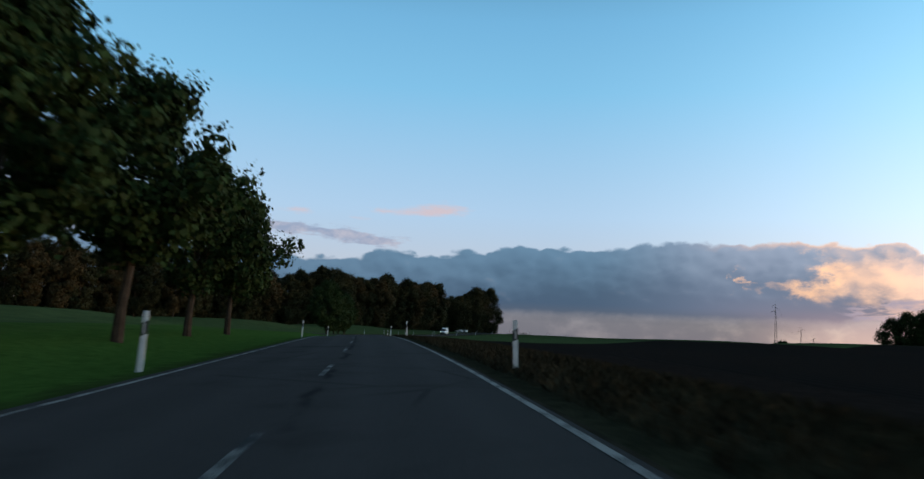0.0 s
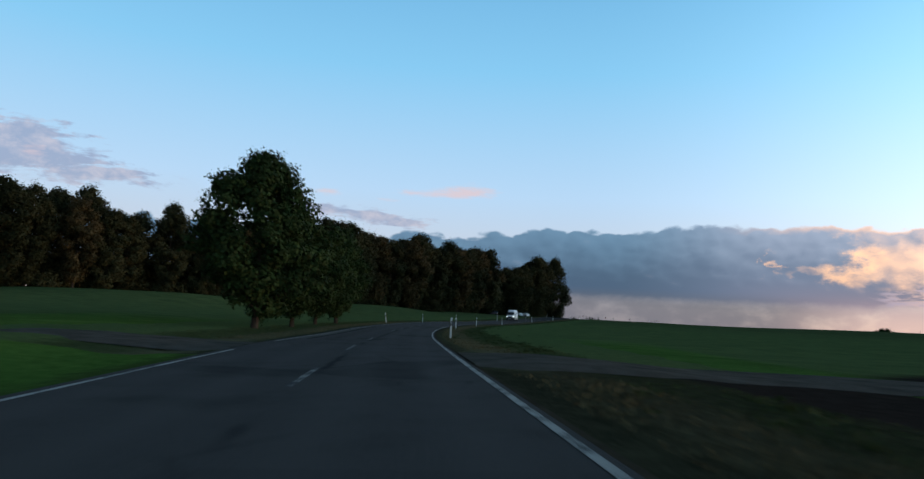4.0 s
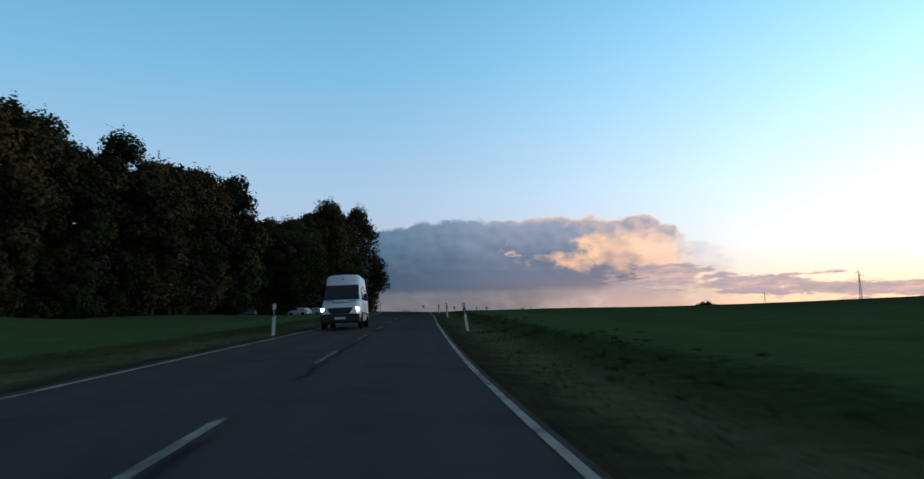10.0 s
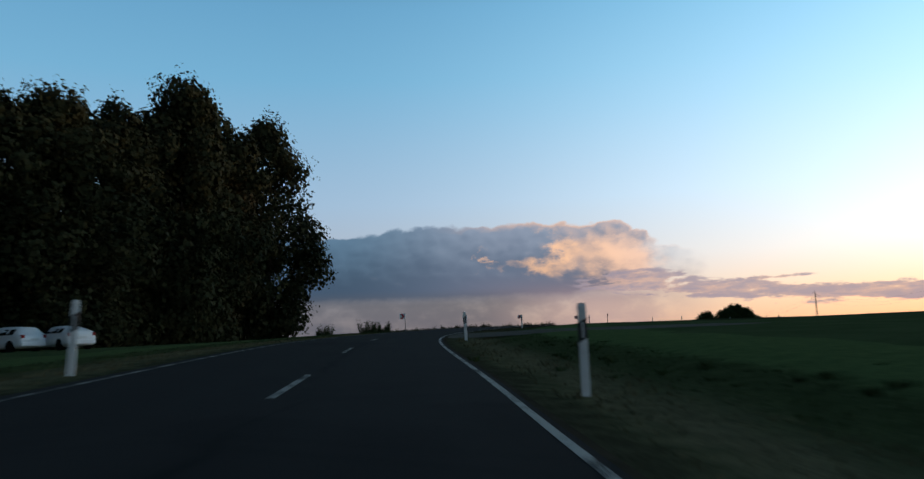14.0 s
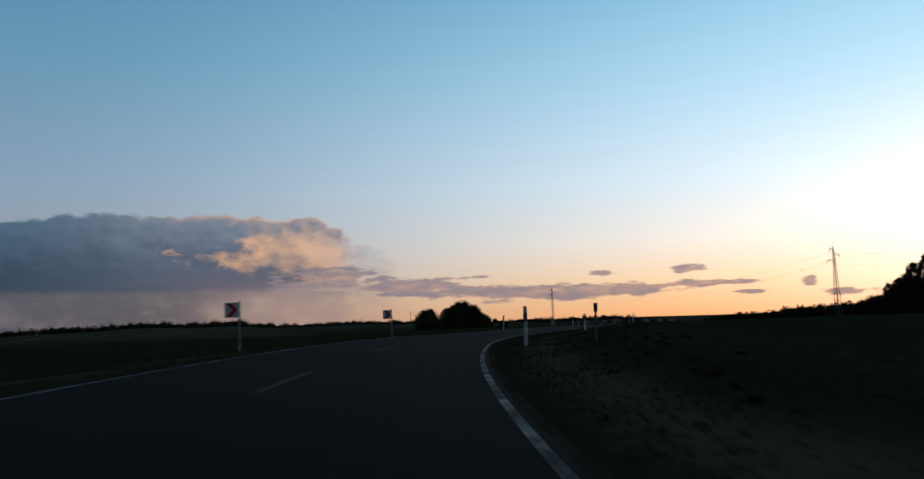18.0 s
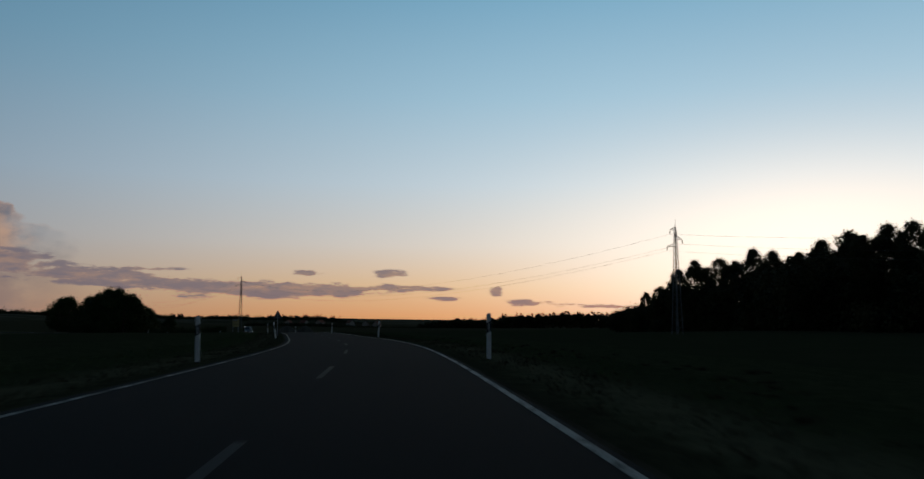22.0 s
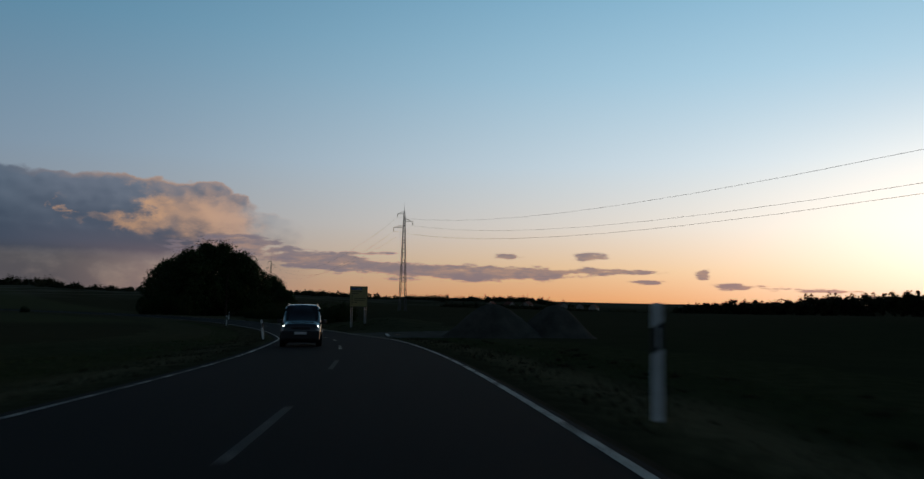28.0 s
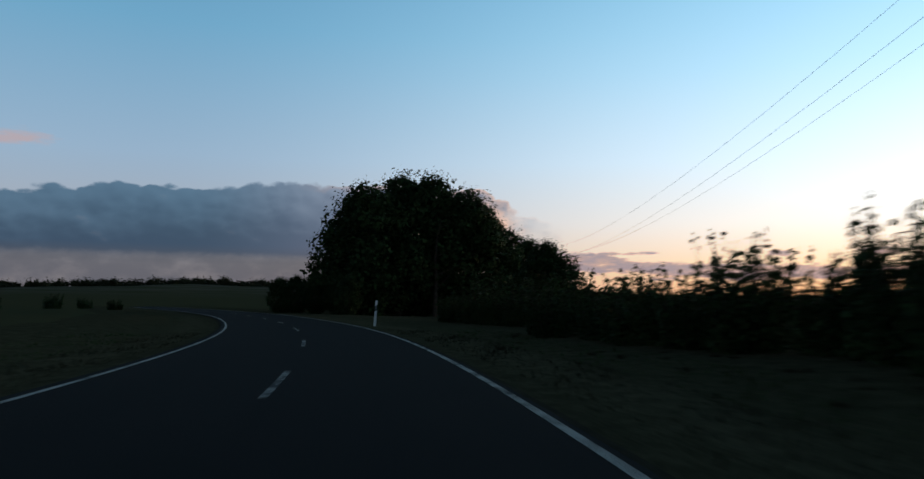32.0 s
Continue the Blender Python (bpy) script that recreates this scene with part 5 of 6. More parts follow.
def info_board(s, lat):
    """The tall yellow diversion board on two lattice legs."""
    p = place(s, lat)
    ob = thing("direction_board", "tall yellow diversion board with blue header on steel legs", "road sign", "", pose(p[0], p[1], 5.80, 0, 0, heading(s) - 8))
    bm = bmesh.new()
    box(bm, -0.95, 0.95, -0.05, 0.0, 1.75, 3.95, 0.03)
    part("board", bm, M_YELLOW, ob)
    bm = bmesh.new()
    for x0, x1, z0, z1 in ((-0.95, 0.95, 3.90, 3.95), (-0.95, 0.95, 1.75, 1.80), (-0.95, -0.90, 1.80, 3.90), (0.90, 0.95, 1.80, 3.90)):
        box(bm, x0, x1, -0.058, -0.052, z0, z1)
    part("border", bm, M_LETTER, ob)
    bm = bmesh.new()
    box(bm, -0.78, 0.36, -0.060, -0.052, 3.54, 3.80, 0.002)
    part("header", bm, M_BLUE, ob, "blue header field")
    bm = bmesh.new()
    prism(bm, [(-0.20, 3.58), (-0.06, 3.58), (0.02, 3.72), (0.10, 3.58), (0.24, 3.58), (0.02, 3.77)], -0.064, -0.0605)
    part("emblem", bm, M_EMBLEM, ob)
    for x0, x1, z in ((-0.76, 0.36, 3.36), (-0.74, -0.05, 3.16), (-0.50, 0.80, 2.62), (-0.50, 0.62, 2.44)):
        bm = bmesh.new()
        box(bm, x0, x1, -0.059, -0.0525, z - 0.045, z + 0.045)
        part("text_line", bm, M_LETTER, ob)
    bm = bmesh.new()
    box(bm, -0.74, -0.66, -0.059, -0.0525, 1.95, 2.95)
    part("arrow_stem", bm, M_LETTER, ob)
    bm = bmesh.new()
    prism(bm, [(-0.80, 2.93), (-0.60, 2.93), (-0.70, 3.06)], -0.059, -0.0525)
    prism(bm, [(-0.66, 2.18), (-0.30, 2.18), (-0.30, 2.12), (-0.16, 2.21), (-0.30, 2.30), (-0.30, 2.24), (-0.66, 2.24)], -0.059, -0.0525)
    part("arrow_head", bm, M_LETTER, ob)
    for x in (-0.80, 0.66):
        bm = bmesh.new()
        for q in (0, 0.16):
            tube(bm, (x + q, 0.05, -1.1), (x + q, 0.05, 3.9 if q == 0 else 1.75), 0.036, 0.036, 8)
        for z in (-0.45, -0.05, 0.35, 0.75, 1.15, 1.55):
            tube(bm, (x, 0.05, z), (x + 0.16, 0.05, z + (0.3 if z in (0.75, 1.55) else 0.0)), 0.013, 0.013, 6)
        part("leg", bm, M_STEEL, ob, "galvanised lattice leg")


info_board(849, -6.60)


def dark_bollard(s, lat, tall=1.05):
    p = place(s, lat)
    ob = thing("marker_post", "slim dark marker post in the grass", "marker post", "", pose(p[0], p[1], float(verge_z(s, lat)), 0, 2, heading(s)))
    bm = bmesh.new()
    tube(bm, (0, 0, -0.3), (0, 0, tall), 0.04, 0.035, 10)
    part("post", bm, M_LATTICE, ob)
    bm = bmesh.new()
    box(bm, -0.07, 0.07, -0.03, 0.03, tall - 0.32, tall, 0.012)
    part("plate", bm, M_BLACK, ob)


dark_bollard(554.5, -7.0, 1.4)


# ---- power line ----
def lattice_pylon(x, y, top, turn, detail=True):
    """A slim lattice mast with three staggered arms."""
    z0 = ground_at(x, y)
    tall = top - z0
    ob = thing("power_pylon", "slim dark lattice power pylon with three arms", "pylon", "power pylons", pose(x, y, z0, 0, 0, turn))

    def half(z):
        return 0.10 + (0.62 - 0.10) * (1 - z / tall) ** 1.05

    stop = tall - 1.6
    bm = bmesh.new()
    corners = [(1, 1), (1, -1), (-1, -1), (-1, 1)]
    for a, b in corners:
        tube(bm, (a * half(-0.3), b * half(-0.3), -0.3), (a * half(stop), b * half(stop), stop), 0.075, 0.05, 4)
        tube(bm, (a * half(stop), b * half(stop), stop), (0, 0, tall - 0.5), 0.05, 0.03, 4)
    tube(bm, (0, 0, tall - 0.6), (0, 0, tall + 0.9), 0.03, 0.012, 6)
    part("mast", bm, M_LATTICE, ob)
    bm = bmesh.new()
    z, k = 0.3, 0
    while z < stop - 0.4:
        step = max(0.55, 2.0 * half(z))
        n = min(z + step, stop)
        for q in range(4):
            (a, b), (c, d) = corners[q], corners[(q + 1) % 4]
            tube(bm, (a * half(z), b * half(z), z), (c * half(n), d * half(n), n), 0.028, 0.028, 4, False)
            if k % 2:
                tube(bm, (a * half(z), b * half(z), z), (c * half(z), d * half(z), z), 0.024, 0.024, 4, False)
        z, k = n, k + 1
    part("bracing", bm, M_LATTICE, ob)
    tips = []
    for side, z, out in ((-1, tall - 1.3, 1.35), (1, tall - 2.7, 1.7), (-1, tall - 4.0, 2.1)):
        bm = bmesh.new()
        for b in (-1, 1):
            tube(bm, (side * half(z) * 0.5, b * half(z), z), (side * out, 0, z), 0.045, 0.035, 4)
            tube(bm, (side * half(z) * 0.5, b * half(z), z + 0.55), (side * out, 0, z + 0.03), 0.035, 0.03, 4)
        for f in (0.35, 0.65):
            tube(bm, (side * out * f, half(z) * (1 - f), z), (side * out * f, -half(z) * (1 - f), z), 0.025, 0.025, 4, False)
            tube(bm, (side * out * f, half(z) * (1 - f), z), (side * out * f, 0, z + 0.5 * (1 - f)), 0.025, 0.025, 4, False)
        part("arm", bm, M_LATTICE, ob)
        bm = bmesh.new()
        tube(bm, (side * out, 0, z), (side * out, 0, z - 0.72), 0.02, 0.02, 6)
        for q in range(6):
            tube(bm, (side * out, 0, z - 0.16 - q * 0.09), (side * out, 0, z - 0.21 - q * 0.09), 0.11, 0.05, 10)
        part("insulator", bm, M_CERAMIC, ob, "brown insulator string")
        tips.append(ob.matrix_basis @ Vector((side * out, 0, z - 0.74)))
    return ob, tips


LINE_TURN = -26.0
PYLONS = [(144, 362, 27.5), (232, 539, 26.0), (320, 717, 26.0), (412, 902, 25.0), (500, 1080, 25.0)]
tips = [lattice_pylon(x, y, top, LINE_TURN)[1] for x, y, top in PYLONS]
for a, b in zip(tips[:-1], tips[1:]):
    for p, q in zip(a, b):
        bm = bmesh.new()
        steps = 18
        sag = 6.4
        pts = [p.lerp(q, k / steps) - Vector((0, 0, sag * 4 * (k / steps) * (1 - k / steps))) for k in range(steps + 1)]
        rings = []
        for c in pts:
            rings.append([bm.verts.new(c + Vector((0.013 * math.cos(a), 0, 0.013 * math.sin(a)))) for a in np.linspace(0, math.tau, 5, endpoint=False)])
        for low, high in zip(rings[:-1], rings[1:]):
            for k in range(5):
                bm.faces.new((low[k], low[(k + 1) % 5], high[(k + 1) % 5], high[k]))
        tagged(part("power_line", bm, M_CABLE), "thin power line hanging between two pylons", "power line", "power lines")

# ---- gravel heaps, puddle and rubbish in the yard ----
def heap(x, y, radius, tall, seed, label):
    r = np.random.default_rng(seed)
    n, m = 22, 44
    verts, faces = [], []
    z0 = ground_at(x, y)
    bumps = r.uniform(0, math.tau, 6)
    for i in range(n + 1):
        f = i / n
        for j in range(m):
            a = j * math.tau / m
            edge = 1 + 0.10 * math.sin(2 * a + bumps[0]) + 0.06 * math.sin(5 * a + bumps[1])
            q = f * radius * edge
            h = tall * (0.5 * (1 + math.cos(math.pi * min(1, f * 1.02)))) ** 0.85 + 0.05 * math.sin(7 * a + 9 * f + bumps[2]) * (1 - f) * f
            verts.append((q * math.cos(a), q * math.sin(a), h - 0.15 * f + r.normal() * 0.025 * min(1, 4 * f)))
    for i in range(n):
        for j in range(m):
            faces.append((i * m + j, i * m + (j + 1) % m, (i + 1) * m + (j + 1) % m, (i + 1) * m + j)[::-1])
    ob = link("gravel_heap", verts, faces, M_HEAP, smooth=True)
    ob.matrix_basis = pose(x, y, z0)
    tagged(ob, label, "gravel heap", "gravel heaps")


heap(263.8, 646.5, 4.2, 2.5, 1, "steep heap of grey gravel in the roadside yard")
heap(268.6, 644.2, 3.7, 2.45, 2, "broad heap of grey gravel in the roadside yard")


def puddle(x, y, long, wide, turn, label):
    n = 28
    z = ground_at(x, y)
    pts = [(long * math.cos(a) * (1 + 0.18 * math.sin(3 * a)), wide * math.sin(a) * (1 + 0.2 * math.sin(2 * a + 1)), 0) for a in np.linspace(0, math.tau, n, endpoint=False)]
    ob = link("puddle", pts + [(0, 0, 0)], [(k, (k + 1) % n, n) for k in range(n)], M_WATER)
    ob.matrix_basis = pose(x, y, z + 0.13, 0, 0, turn)
    tagged(ob, label, "puddle", "", "structure")


puddle(263.15, 656.05, 0.60, 0.17, -92, "shallow puddle that mirrors the sky on the gravel")
fallen = copy_thing(post, pose(257.95, 651.5, ground_at(257.95, 651.5) + 0.13, 88, 0, 146))
tagged(fallen, "white reflector post lying knocked over on gravel")


# ---- vehicles ----
def shell(stations, grow=0.0):
    """A body lofted through cross-sections: y, and half-outline of x, z from sill to roof middle."""
    bm = bmesh.new()
    rows = []
    for y, half in stations:
        full = [(-x - grow, z) for x, z in half] + [(x + grow, z) for x, z in half[::-1][1:]]
        rows.append([bm.verts.new((x, y, z)) for x, z in full])
    n = len(rows[0])
    for a, b in zip(rows[:-1], rows[1:]):
        for k in range(n - 1):
            bm.faces.new((a[k], a[k + 1], b[k + 1], b[k]))
        bm.faces.new((a[n - 1], a[0], b[0], b[n - 1]))
    bm.faces.new(rows[0][::-1])
    bm.faces.new(rows[-1])
    bmesh.ops.recalc_face_normals(bm, faces=bm.faces[:])
    return bm


def section(w, zb, belt, roof, wr, crown=0.03):
    return [(w * 0.90, zb), (w, zb + 0.16), (w * 1.005, (zb + belt) / 2 + 0.05), (w * 0.985, belt), (wr + (w - wr) * 0.45, belt + (roof - belt) * 0.5), (wr, roof - 0.10 if roof - belt > 0.2 else roof - 0.02), (wr * 0.82, roof), (0, roof + crown)]


def pane(name, corners, mat, parent, label="", thick=0.012):
    """A flat panel through four or more corners, pushed out a little."""
    pts = [Vector(c) for c in corners]
    nrm = (pts[1] - pts[0]).cross(pts[2] - pts[0]).normalized()
    bm = bmesh.new()
    a = [bm.verts.new(p) for p in pts]
    b = [bm.verts.new(p + nrm * thick) for p in pts]
    n = len(pts)
    bm.faces.new(a[::-1])
    bm.faces.new(b)
    for k in range(n):
        bm.faces.new((a[k], a[(k + 1) % n], b[(k + 1) % n], b[k]))
    bmesh.ops.recalc_face_normals(bm, faces=bm.faces[:])
    return part(name, bm, mat, parent, label)


def wheel(parent, x, y, radius, width=0.2):
    bm = bmesh.new()
    side = 1 if x > 0 else -1
    n = 28
    prof = [(0.60, 0.42), (0.92, 0.5), (1.0, 0.36), (1.0, -0.36), (0.92, -0.5), (0.60, -0.42)]
    rings = [[bm.verts.new((x + v * width, y + radius * u * math.cos(k * math.tau / n), radius * (1 + u * math.sin(k * math.tau / n)))) for k in range(n)] for u, v in prof]
    for a, b in zip(rings[:-1], rings[1:]):
        for k in range(n):
            bm.faces.new((a[k], a[(k + 1) % n], b[(k + 1) % n], b[k]))
    bmesh.ops.recalc_face_normals(bm, faces=bm.faces[:])
    ty = part("wheel", bm, M_TYRE, parent, "", True)
    bm = bmesh.new()
    tube(bm, (x - side * 0.05, y, radius), (x + side * width * 0.34, y, radius), radius * 0.62, radius * 0.60, 24)
    for k in range(5):
        a = k * math.tau / 5
        m = Matrix.Translation((x + side * width * 0.36, y, radius)) @ Matrix.Rotation(a, 4, "X")
        box(bm, -0.012, 0.012, -0.03, 0.03, 0.02, radius * 0.56, 0.004, m)
    part("rim", bm, M_WHEEL, ty)


def lamp(parent, name, x0, x1, y0, y1, z0, z1, mat, label):
    bm = bmesh.new()
    box(bm, x0, x1, y0, y1, z0, z1, 0.03)
    return part(name, bm, mat, parent, label)


def box_part(parent, name, dims, mat, bevel=0.01, label=""):
    bm = bmesh.new()
    box(bm, *dims, bevel)
    return part(name, bm, mat, parent, label)


def panel_van(s, lat):
    p = place(s, lat)
    ob = thing("delivery_van", "white high-roof delivery van with headlights on the road", "van", "", pose(p[0], p[1], p[2] + 0.03, 0, math.degrees(math.atan(0.02)), heading(s) + 180))
    st = [
        (2.95, section(0.78, 0.42, 0.86, 0.98, 0.70)), (2.82, section(0.92, 0.36, 0.98, 1.12, 0.80)), (2.35, section(0.98, 0.34, 1.10, 1.27, 0.84)), (2.02, section(0.99, 0.34, 1.22, 1.40, 0.86)),
        (1.70, section(1.0, 0.34, 1.28, 1.78, 0.85, -0.02)), (1.36, section(1.0, 0.34, 1.32, 2.17, 0.84, 0.0)), (1.22, section(1.0, 0.34, 1.33, 2.36, 0.84, 0.0)), (1.05, section(1.0, 0.34, 1.34, 2.58, 0.83)), (0.78, section(1.0, 0.34, 1.34, 2.74, 0.83)), (0.2, section(1.0, 0.34, 1.36, 2.80, 0.84)),
        (-2.6, section(1.0, 0.36, 1.36, 2.80, 0.84)), (-2.88, section(0.97, 0.38, 1.34, 2.74, 0.82)), (-2.95, section(0.93, 0.42, 1.30, 2.64, 0.79)),
    ]
    part("body", shell(st), M_VAN, ob, "", True)
    pane("windscreen", [(-0.90, 2.04, 1.45), (0.90, 2.04, 1.45), (0.83, 1.40, 2.20), (-0.83, 1.40, 2.20)], M_GLASS, ob, "dark windscreen", 0.05)
    for sx in (-1, 1):
        pane("side_window", [(sx * 1.0, 1.45, 1.40), (sx * 1.0, 0.45, 1.42), (sx * 0.90, 0.45, 2.05), (sx * 0.91, 1.02, 2.05)][:: sx], M_GLASS, ob, "dark cab window", 0.015)
        lamp(ob, "headlamp", min(sx * 0.64, sx * 0.93), max(sx * 0.64, sx * 0.93), 2.62, 2.91, 0.83, 0.99, M_LAMP, "lit headlamp")
        m = box_part(ob, "mirror", (min(sx * 1.06, sx * 1.28), max(sx * 1.06, sx * 1.28), 1.35, 1.50, 1.35, 1.72), M_BLACK, 0.04, "black door mirror")
        box_part(m, "mirror_arm", (min(sx * 0.96, sx * 1.08), max(sx * 0.96, sx * 1.08), 1.38, 1.46, 1.44, 1.50), M_BLACK)
        for y in (1.95, -1.75):
            bm = bmesh.new()
            tube(bm, (sx * 0.90, y, 0.36), (sx * 1.012, y, 0.36), 0.44, 0.42, 24)
            part("wheel_arch", bm, M_TYRE, ob)
            wheel(ob, sx * 0.90, y, 0.35, 0.22)
        box_part(ob, "rubbing_strip", (min(sx * 1.0, sx * 1.025), max(sx * 1.0, sx * 1.025), -2.7, 1.4, 0.66, 0.80), M_BLACK, 0.008, "black side strip")
        for k, (y, z) in enumerate(((-0.2, 2.10), (-1.3, 1.98), (-1.3, 1.78))):
            box_part(ob, "side_lettering", (min(sx * (0.90, 0.914, 0.934)[k], sx * (0.916, 0.928, 0.948)[k]), max(sx * (0.90, 0.914, 0.934)[k], sx * (0.916, 0.928, 0.948)[k]), y - 0.7, y + 0.7 - 0.3 * k, z - 0.06, z + 0.06), (M_YELLOW, M_BLUE, M_BLUE)[k], 0, "plain coloured bar on the side")
        for y, z0, z1 in ((0.35, 0.45, 2.3), (-0.95, 0.45, 2.35), (1.5, 0.5, 1.3)):
            box_part(ob, "door_gap", (min(sx * 1.0, sx * 1.012), max(sx * 1.0, sx * 1.012), y - 0.008, y + 0.008, z0, min(z1, 1.30)), M_BLACK, 0)
        box_part(ob, "air_inlet", (min(sx * 0.34, sx * 0.74), max(sx * 0.34, sx * 0.74), 2.05, 2.18, 1.345, 1.372), M_BLACK, 0.01)
    bm = bmesh.new()
    prism(bm, [(-0.60, 0.99), (-0.63, 0.94), (-0.46, 0.70), (0.46, 0.70), (0.63, 0.94), (0.60, 0.99)], 2.80, 2.975)
    part("grille", bm, M_BLACK, ob, "black trapezoid grille")
    bm = bmesh.new()
    tube(bm, (0, 2.97, 0.86), (0, 2.985, 0.86), 0.085, 0.085, 20)
    part("emblem", bm, M_WHEEL, ob, "plain round emblem")
    box_part(ob, "bumper", (-0.97, 0.97, 2.45, 3.02, 0.24, 0.70), M_BLACK, 0.09, "dark plastic bumper")
    box_part(ob, "number_plate", (-0.27, 0.27, 3.018, 3.03, 0.42, 0.53), M_PLATE, 0.004, "plain pale plate")
    box_part(ob, "grille_bar", (-0.52, 0.52, 2.972, 2.982, 0.83, 0.845), M_WHEEL, 0.004)
    for x0, x1, mat in ((-0.60, -0.46, M_BLUE), (-0.42, -0.28, M_YELLOW), (-0.22, 0.40, M_BLUE)):
        pane("bonnet_lettering", [(x0, 2.58, 1.252), (x1, 2.58, 1.252), (x1, 2.42, 1.288), (x0, 2.42, 1.288)], mat, ob, "plain coloured bar on the bonnet", 0.012)
    for x0, x1 in ((-0.70, -0.05), (0.02, 0.66)):
        bm = bmesh.new()
        tube(bm, (x0, 2.02, 1.50), (x1, 1.93, 1.62), 0.012, 0.008, 6)
        part("wiper", bm, M_BLACK, ob)
    box_part(ob, "roof_lamp", (-0.05, 0.05, 1.06, 1.16, 2.50, 2.56), M_BLACK, 0.012)


def small_car(name, label, m, length, width, tall, mat, estate, lit, category="car", group="", rails=False, bonnet=0.98):
    """A family car; estate: how upright its tail is."""
    ob = thing(name, label, category, group, m)
    h, w = length / 2, width / 2
    b = bonnet
    k = 0.86 if rails else 0.73
    up = 0.17 if rails else 0.0
    roof_y0, roof_y1 = h * 0.12, -h * (0.72 if estate else 0.42)
    st = [
        (h, section(w * 0.72, 0.34, 0.62 + up, 0.70 + up, w * 0.62)), (h - 0.10, section(w * 0.90, 0.24, 0.70 + up, 0.80 + up, w * 0.76)), (h - 0.45, section(w * 0.98, 0.20, 0.82, b - 0.06, w * 0.82)),
        (h * 0.44, section(w, 0.20, 0.90, b + 0.04, w * 0.84)), (h * 0.28, section(w, 0.20, 0.93, (b + tall) / 2, w * (k + 0.02))), (roof_y0, section(w, 0.20, 0.95, tall - 0.05, w * k)), (-h * 0.15, section(w, 0.20, 0.96, tall, w * k)),
        (roof_y1, section(w, 0.20, 0.97, tall - 0.05, w * (k - 0.02))), (-h * 0.86, section(w * 0.98, 0.24, 0.98, tall - 0.16 if estate else 1.14, w * (k - 0.04 if estate else 0.74))),
        (-h + 0.06, section(w * 0.94, 0.28, 0.94, tall - 0.55 if estate else 1.05, w * 0.74)), (-h, section(w * 0.84, 0.36, 0.88, 0.96, w * 0.70)),
    ]
    part("body", shell(st), mat, ob, "", True)
    pane("windscreen", [(-w * 0.80, h * 0.43, b + 0.06), (w * 0.80, h * 0.43, b + 0.06), (w * (k - 0.07), roof_y0 + 0.06, tall - 0.09), (-w * (k - 0.07), roof_y0 + 0.06, tall - 0.09)], M_GLASS, ob, "dark windscreen", 0.03)
    back = -h * 0.86
    pane("rear_window", [(w * 0.68, back - 0.06, 1.12), (-w * 0.68, back - 0.06, 1.12), (-w * 0.58, roof_y1 - 0.10, tall - 0.13), (w * 0.58, roof_y1 - 0.10, tall - 0.13)], M_GLASS, ob, "dark rear window", 0.04)
    for sx in (-1, 1):
        for y0, y1 in ((h * 0.24, -h * 0.10), (-h * 0.13, -h * 0.44), (-h * 0.47, -h * 0.70)):
            z1 = tall - 0.16
            pane("side_window", [(sx * w * 1.0, y0, 1.0), (sx * w * 1.0, y1, 1.0), (sx * w * (k + 0.03), y1, z1), (sx * w * (k + 0.03), y0 - 0.16, z1)][:: sx], M_GLASS, ob, "dark side window", 0.012)
        lamp(ob, "headlamp", min(sx * w * 0.58, sx * w * 0.86), max(sx * w * 0.58, sx * w * 0.86), h - 0.30 - up * 0.4, h - 0.045 - up * 0.25, 0.65 + up, 0.77 + up, M_LAMP if lit else M_LAMP_OFF, "lit headlamp" if lit else "unlit headlamp")
        lamp(ob, "tail_lamp", min(sx * w * 0.66, sx * w * 0.92), max(sx * w * 0.66, sx * w * 0.92), -h - 0.005, -h + 0.16, 0.78, 0.98, M_REDLAMP, "red tail lamp")
        box_part(ob, "mirror", (min(sx * (w + 0.02), sx * (w + 0.2)), max(sx * (w + 0.02), sx * (w + 0.2)), h * 0.26, h * 0.26 + 0.12, 0.98, 1.16), M_BLACK, 0.03, "black door mirror")
        for y in (h * 0.63, -h * 0.60):
            bm = bmesh.new()
            tube(bm, (sx * (w - 0.1), y, 0.32), (sx * (w + 0.008), y, 0.32), 0.37, 0.355, 24)
            part("wheel_arch", bm, M_TYRE, ob)
            wheel(ob, sx * (w - 0.11), y, 0.31, 0.2)
        if rails:
            bm = bmesh.new()
            tube(bm, (sx * w * 0.74, -h * 0.02, tall + 0.03), (sx * w * 0.74, -h * 0.62, tall + 0.02), 0.016, 0.016, 6)
            for y in (-h * 0.02, -h * 0.32, -h * 0.62):
                tube(bm, (sx * w * 0.74, y, tall - 0.10), (sx * w * 0.74, y, tall + 0.03), 0.016, 0.016, 6)
            part("roof_rail", bm, M_RIM, ob, "metal roof rail")
            box_part(ob, "side_trim", (min(sx * w, sx * (w + 0.02)), max(sx * w, sx * (w + 0.02)), -h * 0.4, h * 0.42, 0.56, 0.64), M_RIM, 0.006, "bright side trim")
    box_part(ob, "bumper", (-w * 0.93, w * 0.93, h - 0.25, h + 0.04, 0.26 + up * 0.4, 0.56 + up), mat if not rails else M_BLACK, 0.07)
